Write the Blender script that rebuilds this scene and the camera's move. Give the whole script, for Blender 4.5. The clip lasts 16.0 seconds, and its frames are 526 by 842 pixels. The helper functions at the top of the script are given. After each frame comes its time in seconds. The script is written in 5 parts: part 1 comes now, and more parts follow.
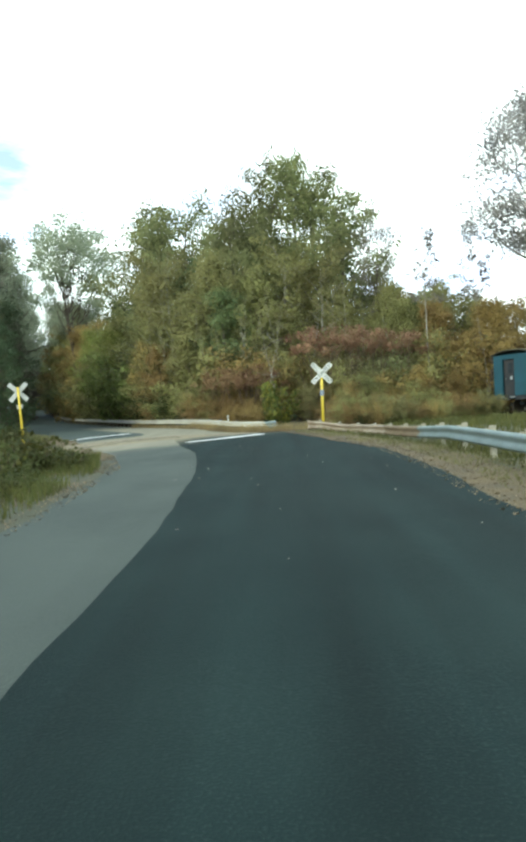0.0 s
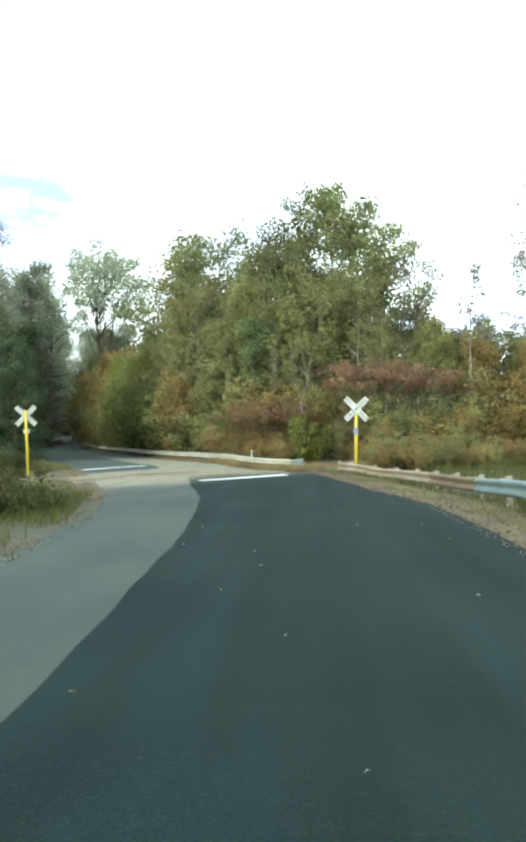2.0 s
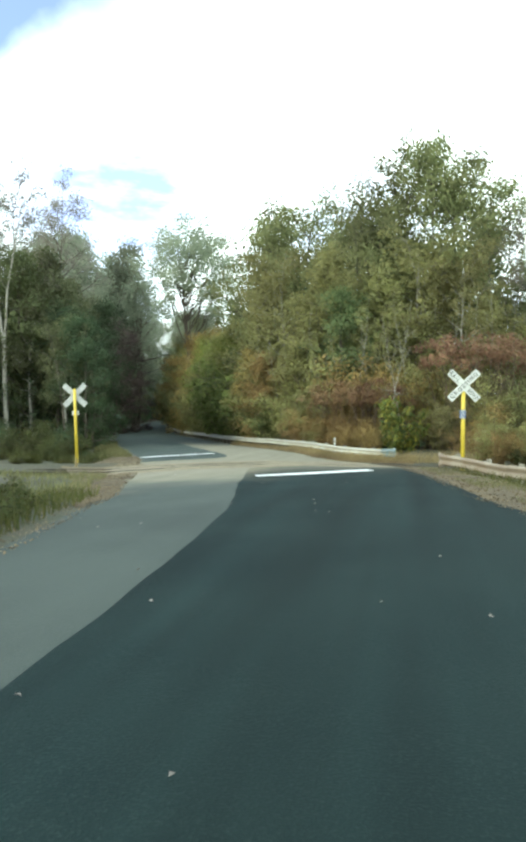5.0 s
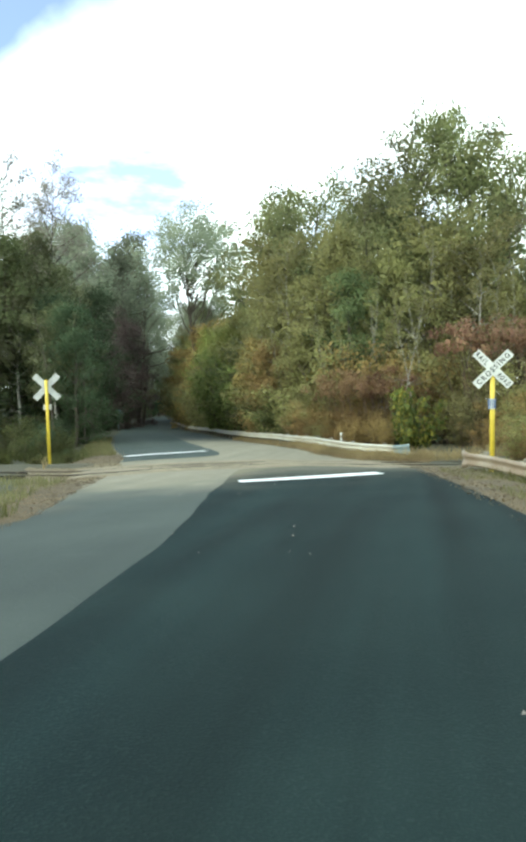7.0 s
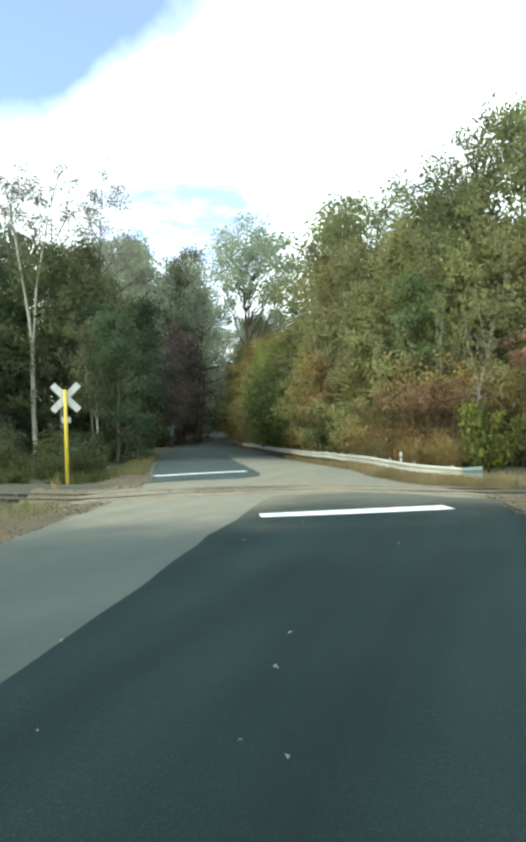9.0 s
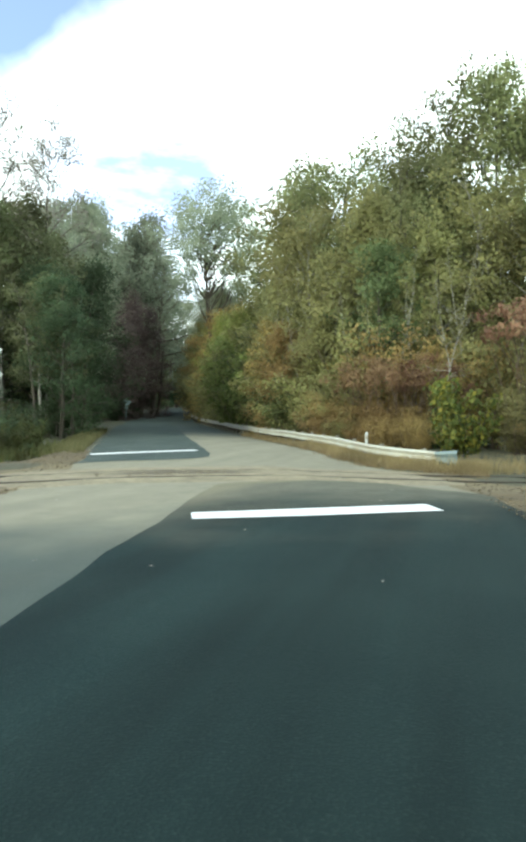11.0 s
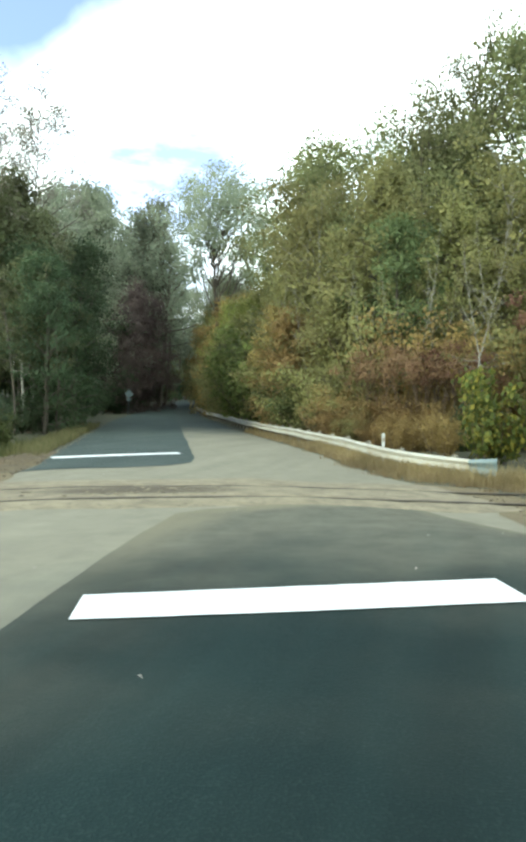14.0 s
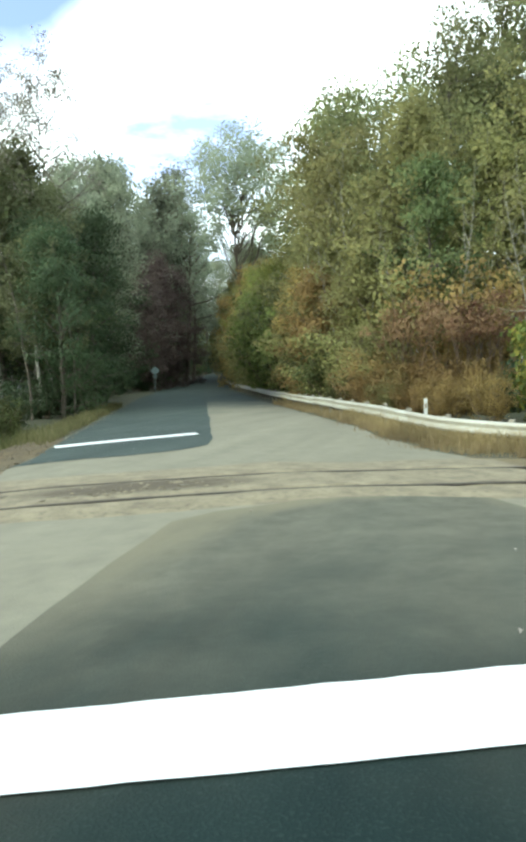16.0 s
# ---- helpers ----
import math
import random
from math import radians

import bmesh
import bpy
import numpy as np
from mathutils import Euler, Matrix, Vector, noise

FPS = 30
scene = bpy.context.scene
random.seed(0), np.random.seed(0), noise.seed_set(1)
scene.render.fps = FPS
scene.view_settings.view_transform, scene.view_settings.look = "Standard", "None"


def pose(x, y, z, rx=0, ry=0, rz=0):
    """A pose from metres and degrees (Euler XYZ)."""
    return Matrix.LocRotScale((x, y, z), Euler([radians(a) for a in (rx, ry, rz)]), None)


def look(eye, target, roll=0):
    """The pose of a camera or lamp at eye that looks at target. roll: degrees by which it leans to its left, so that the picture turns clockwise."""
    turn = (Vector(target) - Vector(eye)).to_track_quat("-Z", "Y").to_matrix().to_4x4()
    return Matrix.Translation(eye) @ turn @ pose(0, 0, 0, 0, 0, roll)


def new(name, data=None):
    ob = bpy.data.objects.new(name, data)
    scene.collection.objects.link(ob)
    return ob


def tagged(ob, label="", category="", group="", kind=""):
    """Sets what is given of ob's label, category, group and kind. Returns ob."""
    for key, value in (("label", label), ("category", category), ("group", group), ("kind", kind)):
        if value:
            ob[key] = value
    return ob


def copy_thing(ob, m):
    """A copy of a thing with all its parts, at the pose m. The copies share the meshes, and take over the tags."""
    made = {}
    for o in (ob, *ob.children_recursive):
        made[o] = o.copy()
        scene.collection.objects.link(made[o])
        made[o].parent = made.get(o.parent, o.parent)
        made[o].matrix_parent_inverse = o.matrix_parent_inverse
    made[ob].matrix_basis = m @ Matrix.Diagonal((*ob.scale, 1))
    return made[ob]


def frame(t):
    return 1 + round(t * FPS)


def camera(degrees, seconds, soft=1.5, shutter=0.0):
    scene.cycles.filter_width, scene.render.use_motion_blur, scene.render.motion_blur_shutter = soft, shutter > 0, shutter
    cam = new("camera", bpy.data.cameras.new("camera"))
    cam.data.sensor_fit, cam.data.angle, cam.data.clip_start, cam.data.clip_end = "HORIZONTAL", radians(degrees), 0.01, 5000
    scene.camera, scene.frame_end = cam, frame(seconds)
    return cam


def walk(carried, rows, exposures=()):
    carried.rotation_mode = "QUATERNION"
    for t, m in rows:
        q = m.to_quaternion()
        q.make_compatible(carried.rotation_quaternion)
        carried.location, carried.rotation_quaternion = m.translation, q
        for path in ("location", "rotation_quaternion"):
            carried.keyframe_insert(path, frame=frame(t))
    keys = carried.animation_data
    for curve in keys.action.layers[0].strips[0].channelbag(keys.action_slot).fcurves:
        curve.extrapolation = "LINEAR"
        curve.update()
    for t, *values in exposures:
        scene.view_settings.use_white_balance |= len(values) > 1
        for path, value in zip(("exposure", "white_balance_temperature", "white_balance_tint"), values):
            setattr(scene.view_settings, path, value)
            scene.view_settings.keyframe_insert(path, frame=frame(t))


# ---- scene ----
cam = camera(43.0, 16.0, soft=4.0)
PATH = [
    (0, (1.176, 2.952, 0.975), (1.117, 4.951, 0.949), -2.6),
    (0.5, (1.125, 3.584, 0.967), (1.038, 5.581, 0.905), -2.3),
    (1, (1.109, 4.318, 1.028), (1.002, 6.315, 1.027), 0.2),
    (1.5, (1.23, 5.303, 1.081), (1.114, 7.3, 1.105), 1.1),
    (2, (1.284, 6.086, 1.072), (1.135, 8.079, 1.151), -0.0),
    (2.5, (1.289, 6.972, 1.044), (1.009, 8.952, 1.062), 1.7),
    (3, (1.335, 7.744, 1.111), (1.04, 9.721, 1.173), 1.7),
    (3.5, (1.392, 8.724, 1.091), (0.98, 10.68, 1.144), 2.1),
    (4, (1.417, 9.573, 1.064), (0.984, 11.525, 1.115), 0.9),
    (6.5, (1.334, 13.742, 1.114), (0.902, 15.694, 1.131), 0.5),
    (7, (1.294, 14.543, 1.12), (0.828, 16.488, 1.138), 0.2),
    (7.5, (1.261, 15.343, 1.124), (0.78, 17.284, 1.142), -0.1),
    (8, (1.17, 16.143, 1.117), (0.607, 18.061, 1.139), 0.8),
    (8.5, (1.122, 17.046, 1.118), (0.465, 18.934, 1.193), 0.6),
    (11, (0.506, 20.485, 1.163), (-0.027, 22.413, 1.163), 1.9),
    (11.5, (0.504, 20.822, 1.25), (-0.134, 22.717, 1.242), 0.3),
    (12, (0.451, 21.621, 1.215), (-0.301, 23.474, 1.245), 0.1),
    (12.5, (0.219, 22.47, 1.236), (-0.473, 24.347, 1.224), 1.7),
    (13, (0.1, 23.08, 1.319), (-0.369, 25.023, 1.251), 1.0),
    (13.5, (0.059, 23.673, 1.323), (-0.435, 25.611, 1.308), 0.4),
    (14, (-0.039, 24.2, 1.336), (-0.608, 26.117, 1.312), 2.3),
    (14.5, (-0.153, 24.757, 1.322), (-0.759, 26.663, 1.328), 1.4),
    (15, (-0.276, 25.313, 1.343), (-0.895, 27.215, 1.302), 0.5),
    (15.5, (-0.365, 25.813, 1.365), (-0.952, 27.723, 1.28), -0.9),
    (16, (-0.453, 26.287, 1.378), (-1.115, 28.171, 1.262), -1.1),
]
walk(cam, [(t, look(eye, target, roll)) for t, eye, target, roll in PATH], exposures=[(0, 0.28, 6040, -5.5), (0.5, 0.28, 6040, -5.5), (1, 0.68, 6040, -5.5), (1.5, 0.64, 6040, -5.5), (2.5, 0.45, 6040, -5.5), (12.6, 0.38, 6040, -5.5), (13, 0.09, 6040, -5.5), (13.4, 0.45, 6040, -5.5), (16, 0.45, 6040, -5.5)])

# ---- light ----
SUN_AZ, SUN_EL = radians(226), radians(23)      # azimuth clockwise from +y
world = bpy.data.worlds.new("sky")
scene.world = world
world.use_nodes = True
wt = world.node_tree
wt.nodes.clear()


def wnode(kind, **inputs):
    n = wt.nodes.new(kind)
    for k, v in inputs.items():
        n.inputs[k].default_value = v
    return n


out_w = wt.nodes.new("ShaderNodeOutputWorld")
bg = wt.nodes.new("ShaderNodeBackground")
sky = wt.nodes.new("ShaderNodeTexSky")
sky.sky_type = "NISHITA"
sky.sun_disc = False
sky.sun_elevation, sky.sun_rotation = SUN_EL, SUN_AZ
sky.air_density, sky.dust_density, sky.ozone_density = 1.0, 1.0, 2.0
co = wt.nodes.new("ShaderNodeTexCoord")
noise_a = wnode("ShaderNodeTexNoise", Scale=2.2, Detail=6.0, Roughness=0.55)
wt.links.new(co.outputs["Generated"], noise_a.inputs["Vector"])
# the open patch of blue lies high ahead and to the left
dot = wt.nodes.new("ShaderNodeVectorMath")
dot.operation = "DOT_PRODUCT"
az, el = radians(-60), radians(50)
dot.inputs[1].default_value = (math.sin(az) * math.cos(el), math.cos(az) * math.cos(el), math.sin(el))
wt.links.new(co.outputs["Generated"], dot.inputs[0])
add = wt.nodes.new("ShaderNodeMath")
add.operation = "MULTIPLY_ADD"
add.inputs[1].default_value = 0.13
wt.links.new(noise_a.outputs["Fac"], add.inputs[0])
wt.links.new(dot.outputs["Value"], add.inputs[2])
mr = wt.nodes.new("ShaderNodeMapRange")
mr.inputs["To Max"].default_value = 0.9
mr.inputs["From Min"].default_value, mr.inputs["From Max"].default_value = 0.89, 0.945
wt.links.new(add.outputs[0], mr.inputs["Value"])
# thin veils in the cloud
noise_b = wnode("ShaderNodeTexNoise", Scale=4.5, Detail=5.0, Roughness=0.6)
mr2 = wt.nodes.new("ShaderNodeMapRange")
for k, v in (("From Min", 0.52), ("From Max", 0.9), ("To Min", 0.0), ("To Max", 0.82)):
    mr2.inputs[k].default_value = v
dot2 = wt.nodes.new("ShaderNodeVectorMath")
dot2.operation = "DOT_PRODUCT"
dot2.inputs[1].default_value = (-0.405, 0.851, 0.335)
wt.links.new(co.outputs["Generated"], dot2.inputs[0])
stretch = wt.nodes.new("ShaderNodeMapping")
stretch.inputs["Scale"].default_value = (1, 1, 3.2)
wt.links.new(co.outputs["Generated"], stretch.inputs["Vector"])
wt.links.new(stretch.outputs[0], noise_b.inputs["Vector"])
near = wt.nodes.new("ShaderNodeMapRange")
for k, v in (("From Min", 0.985), ("From Max", 0.9985), ("To Min", 0.0), ("To Max", 0.33)):
    near.inputs[k].default_value = v
wt.links.new(dot2.outputs["Value"], near.inputs["Value"])
veil = wt.nodes.new("ShaderNodeMath")
veil.operation = "ADD"
wt.links.new(near.outputs[0], veil.inputs[0])
wt.links.new(noise_b.outputs["Fac"], veil.inputs[1])
mx = wt.nodes.new("ShaderNodeMath")
mx.operation = "MAXIMUM"
wt.links.new(veil.outputs[0], mr2.inputs["Value"])
wt.links.new(mr.outputs[0], mx.inputs[0])
wt.links.new(mr2.outputs[0], mx.inputs[1])
skyc = wt.nodes.new("ShaderNodeMix")
skyc.data_type = "RGBA"
skyc.blend_type = "MULTIPLY"
skyc.inputs["Factor"].default_value = 1.0
skyc.inputs["B"].default_value = (0.2, 0.2, 0.36, 1)
wt.links.new(sky.outputs[0], skyc.inputs["A"])
mixw = wt.nodes.new("ShaderNodeMix")
mixw.data_type = "RGBA"
mixw.inputs["A"].default_value = (2.3, 2.33, 2.36, 1)
wt.links.new(mx.outputs[0], mixw.inputs["Factor"])
wt.links.new(skyc.outputs["Result"], mixw.inputs["B"])
wt.links.new(mixw.outputs["Result"], bg.inputs["Color"])
wt.links.new(bg.outputs[0], out_w.inputs[0])

sun = new("sun", bpy.data.lights.new("sun", "SUN"))
sun.data.energy, sun.data.angle, sun.data.color = 2.7, radians(20), (1.0, 0.91, 0.75)
sdir = Vector((math.sin(SUN_AZ) * math.cos(SUN_EL), math.cos(SUN_AZ) * math.cos(SUN_EL), math.sin(SUN_EL)))
sun.matrix_world = look(sdir * 200, (0, 0, 0))

# ---- materials ----


def material(name, colour, second=None, scale=4.0, rough=0.85, metal=0.0, bump=0.2, fine=60.0, third=None, obj=0.0, spec=0.5):
    """Two-scale noisy surface: colour and second mixed by a coarse noise, third by specks of a fine one."""
    m = bpy.data.materials.new(name)
    m.use_nodes = True
    nt = m.node_tree
    p = nt.nodes["Principled BSDF"]
    p.inputs["Roughness"].default_value, p.inputs["Metallic"].default_value = rough, metal
    p.inputs["Specular IOR Level"].default_value = spec
    tc = nt.nodes.new("ShaderNodeTexCoord")
    n1 = nt.nodes.new("ShaderNodeTexNoise")
    n1.inputs["Scale"].default_value, n1.inputs["Detail"].default_value = scale, 6
    n2 = nt.nodes.new("ShaderNodeTexNoise")
    n2.inputs["Scale"].default_value, n2.inputs["Detail"].default_value = fine, 4
    for n in (n1, n2):
        nt.links.new(tc.outputs["Object"], n.inputs["Vector"])
    second = second or tuple(c * 0.75 for c in colour)
    mix = nt.nodes.new("ShaderNodeMix")
    mix.data_type = "RGBA"
    mix.inputs["A"].default_value, mix.inputs["B"].default_value = (*colour, 1), (*second, 1)
    r1 = nt.nodes.new("ShaderNodeMapRange")
    r1.inputs["From Min"].default_value, r1.inputs["From Max"].default_value = 0.36, 0.64
    nt.links.new(n1.outputs["Fac"], r1.inputs["Value"])
    nt.links.new(r1.outputs[0], mix.inputs["Factor"])
    last = mix.outputs["Result"]
    mix2 = nt.nodes.new("ShaderNodeMix")
    mix2.data_type = "RGBA"
    mix2.inputs["B"].default_value = (*(third or tuple(c * 0.6 for c in colour)), 1)
    r2 = nt.nodes.new("ShaderNodeMapRange")
    r2.inputs["From Min"].default_value, r2.inputs["From Max"].default_value, r2.inputs["To Max"].default_value = 0.52, 0.72, 0.7
    nt.links.new(n2.outputs["Fac"], r2.inputs["Value"])
    nt.links.new(r2.outputs[0], mix2.inputs["Factor"])
    nt.links.new(last, mix2.inputs["A"])
    last = mix2.outputs["Result"]
    if obj:
        oi = nt.nodes.new("ShaderNodeObjectInfo")
        hs = nt.nodes.new("ShaderNodeHueSaturation")
        rr = nt.nodes.new("ShaderNodeMapRange")
        rr.inputs["To Min"].default_value, rr.inputs["To Max"].default_value = 1 - obj, 1 + obj
        nt.links.new(oi.outputs["Random"], rr.inputs["Value"])
        nt.links.new(rr.outputs[0], hs.inputs["Value"])
        nt.links.new(last, hs.inputs["Color"])
        last = hs.outputs[0]
    nt.links.new(last, p.inputs["Base Color"])
    if bump:
        b = nt.nodes.new("ShaderNodeBump")
        b.inputs["Strength"].default_value, b.inputs["Distance"].default_value = bump, 0.02
        nt.links.new(n2.outputs["Fac"], b.inputs["Height"])
        nt.links.new(b.outputs[0], p.inputs["Normal"])
    return m


def leaf_material(name, a, b, c=None, glow=0.52):
    """Leaves: three hues spread over the leaves one by one, a share of the light passing through."""
    m = bpy.data.materials.new(name)
    m.use_nodes = True
    nt = m.node_tree
    p = nt.nodes["Principled BSDF"]
    p.inputs["Roughness"].default_value = 0.65
    p.inputs["Specular IOR Level"].default_value = 0.28
    geo = nt.nodes.new("ShaderNodeNewGeometry")
    rp = nt.nodes.new("ShaderNodeValToRGB")
    e = rp.color_ramp.elements
    c = c or b
    e[0].color, e[1].color = (*(v * 0.55 + w * 0.45 for v, w in zip(a, b)), 1), (*(v * 0.6 + w * 0.4 for v, w in zip(c, b)), 1)
    mid = e.new(0.55)
    mid.color = (*b, 1)
    nt.links.new(geo.outputs["Random Per Island"], rp.inputs["Fac"])
    oi = nt.nodes.new("ShaderNodeObjectInfo")
    hs = nt.nodes.new("ShaderNodeHueSaturation")
    for sock, lo, hi in (("Value", 0.75, 1.25), ("Hue", 0.485, 0.512)):
        rr = nt.nodes.new("ShaderNodeMapRange")
        rr.inputs["To Min"].default_value, rr.inputs["To Max"].default_value = lo, hi
        nt.links.new(oi.outputs["Random"], rr.inputs["Value"])
        nt.links.new(rr.outputs[0], hs.inputs[sock])
    # clumps differ a little in tone
    tc = nt.nodes.new("ShaderNodeTexCoord")
    n1 = nt.nodes.new("ShaderNodeTexNoise")
    n1.inputs["Scale"].default_value, n1.inputs["Detail"].default_value = 0.7, 3
    nt.links.new(tc.outputs["Object"], n1.inputs["Vector"])
    mul = nt.nodes.new("ShaderNodeMix")
    mul.data_type, mul.blend_type = "RGBA", "MULTIPLY"
    r1 = nt.nodes.new("ShaderNodeMapRange")
    for k, v in (("From Min", 0.35), ("From Max", 0.65), ("To Min", 0.8), ("To Max", 1.25)):
        r1.inputs[k].default_value = v
    cb = nt.nodes.new("ShaderNodeCombineColor")
    nt.links.new(n1.outputs["Fac"], r1.inputs["Value"])
    for k in ("Red", "Green", "Blue"):
        nt.links.new(r1.outputs[0], cb.inputs[k])
    mul.inputs["Factor"].default_value = 1.0
    nt.links.new(rp.outputs[0], mul.inputs["A"])
    nt.links.new(cb.outputs[0], mul.inputs["B"])
    nt.links.new(mul.outputs["Result"], hs.inputs["Color"])
    nt.links.new(hs.outputs[0], p.inputs["Base Color"])
    tr = nt.nodes.new("ShaderNodeBsdfTranslucent")
    nt.links.new(hs.outputs[0], tr.inputs["Color"])
    ms = nt.nodes.new("ShaderNodeMixShader")
    ms.inputs[0].default_value = glow
    nt.links.new(p.outputs[0], ms.inputs[1])
    nt.links.new(tr.outputs[0], ms.inputs[2])
    nt.links.new(ms.outputs[0], nt.nodes["Material Output"].inputs[0])
    return m


RAIL_A = radians(27.5)
RD = Vector((math.cos(RAIL_A), math.sin(RAIL_A), 0))      # along the track
RN = Vector((-math.sin(RAIL_A), math.cos(RAIL_A), 0))     # across it, away from the walk's start
RC = Vector((-3.45, 35.1, 0))                             # the track's middle on the crossing


def dusty(m, colour, reach, depth=0.92, beyond=1.0, soft=0.68):
    """Pale dust tracked over a surface on both sides of the rails, thinning out unevenly."""
    nt = m.node_tree
    p = nt.nodes["Principled BSDF"]
    src = p.inputs["Base Color"].links[0].from_socket
    tc = nt.nodes.new("ShaderNodeTexCoord")
    d = nt.nodes.new("ShaderNodeVectorMath")
    d.operation = "DOT_PRODUCT"
    d.inputs[1].default_value = RN
    nt.links.new(tc.outputs["Object"], d.inputs[0])
    n = nt.nodes.new("ShaderNodeTexNoise")
    n.inputs["Scale"].default_value, n.inputs["Detail"].default_value = 0.35, 7
    nt.links.new(tc.outputs["Object"], n.inputs["Vector"])
    sub = nt.nodes.new("ShaderNodeMath")
    sub.operation = "SUBTRACT"
    sub.inputs[1].default_value = RN.dot(RC)
    nt.links.new(d.outputs["Value"], sub.inputs[0])
    # traffic carries the dust further along the lane beyond the rails
    far = nt.nodes.new("ShaderNodeMath")
    far.operation = "MULTIPLY"
    far.inputs[1].default_value = beyond
    nt.links.new(sub.outputs[0], far.inputs[0])
    neg = nt.nodes.new("ShaderNodeMath")
    neg.operation = "MULTIPLY"
    neg.inputs[1].default_value = -1.0
    nt.links.new(sub.outputs[0], neg.inputs[0])
    ab = nt.nodes.new("ShaderNodeMath")
    ab.operation = "MAXIMUM"
    nt.links.new(far.outputs[0], ab.inputs[0])
    nt.links.new(neg.outputs[0], ab.inputs[1])
    wob = nt.nodes.new("ShaderNodeMath")
    wob.operation = "MULTIPLY_ADD"
    wob.inputs[1].default_value = -reach * 1.1
    nt.links.new(n.outputs["Fac"], wob.inputs[0])
    nt.links.new(ab.outputs[0], wob.inputs[2])
    r = nt.nodes.new("ShaderNodeMapRange")
    r.interpolation_type = "SMOOTHSTEP"
    for k, v in (("From Min", reach * 0.65), ("From Max", -reach * 0.1), ("To Min", 0.0), ("To Max", depth)):
        r.inputs[k].default_value = v
    nt.links.new(wob.outputs[0], r.inputs["Value"])
    mix = nt.nodes.new("ShaderNodeMix")
    mix.data_type = "RGBA"
    shade = nt.nodes.new("ShaderNodeMix")
    shade.data_type = "RGBA"
    shade.inputs["A"].default_value, shade.inputs["B"].default_value = (*(c * 1.08 for c in colour), 1), (*(c * soft for c in colour), 1)
    n3 = nt.nodes.new("ShaderNodeTexNoise")
    n3.inputs["Scale"].default_value, n3.inputs["Detail"].default_value, n3.inputs["Roughness"].default_value = 2.0, 12, 0.74
    nt.links.new(tc.outputs["Object"], n3.inputs["Vector"])
    r3 = nt.nodes.new("ShaderNodeMapRange")
    r3.inputs["From Min"].default_value, r3.inputs["From Max"].default_value = 0.36, 0.68
    nt.links.new(n3.outputs["Fac"], r3.inputs["Value"])
    nt.links.new(r3.outputs[0], shade.inputs["Factor"])
    nt.links.new(shade.outputs["Result"], mix.inputs["B"])
    nt.links.new(r.outputs[0], mix.inputs["Factor"])
    nt.links.new(src, mix.inputs["A"])
    nt.links.new(mix.outputs["Result"], p.inputs["Base Color"])
    return m


def tracks(m, low=0.82, high=1.22):
    """Long faint streaks that wheels leave along the road."""
    nt = m.node_tree
    p = nt.nodes["Principled BSDF"]
    src = p.inputs["Base Color"].links[0].from_socket
    tc = nt.nodes.new("ShaderNodeTexCoord")
    mp = nt.nodes.new("ShaderNodeMapping")
    mp.inputs["Rotation"].default_value, mp.inputs["Scale"].default_value = (0, 0, -0.22), (1.5, 0.09, 1)
    nt.links.new(tc.outputs["Object"], mp.inputs["Vector"])
    n = nt.nodes.new("ShaderNodeTexNoise")
    n.inputs["Scale"].default_value, n.inputs["Detail"].default_value = 1.0, 4
    nt.links.new(mp.outputs[0], n.inputs["Vector"])
    r = nt.nodes.new("ShaderNodeMapRange")
    for k, v in (("From Min", 0.3), ("From Max", 0.7), ("To Min", low), ("To Max", high)):
        r.inputs[k].default_value = v
    nt.links.new(n.outputs["Fac"], r.inputs["Value"])
    hs = nt.nodes.new("ShaderNodeHueSaturation")
    nt.links.new(r.outputs[0], hs.inputs["Value"])
    nt.links.new(src, hs.inputs["Color"])
    nt.links.new(hs.outputs[0], p.inputs["Base Color"])
    return m


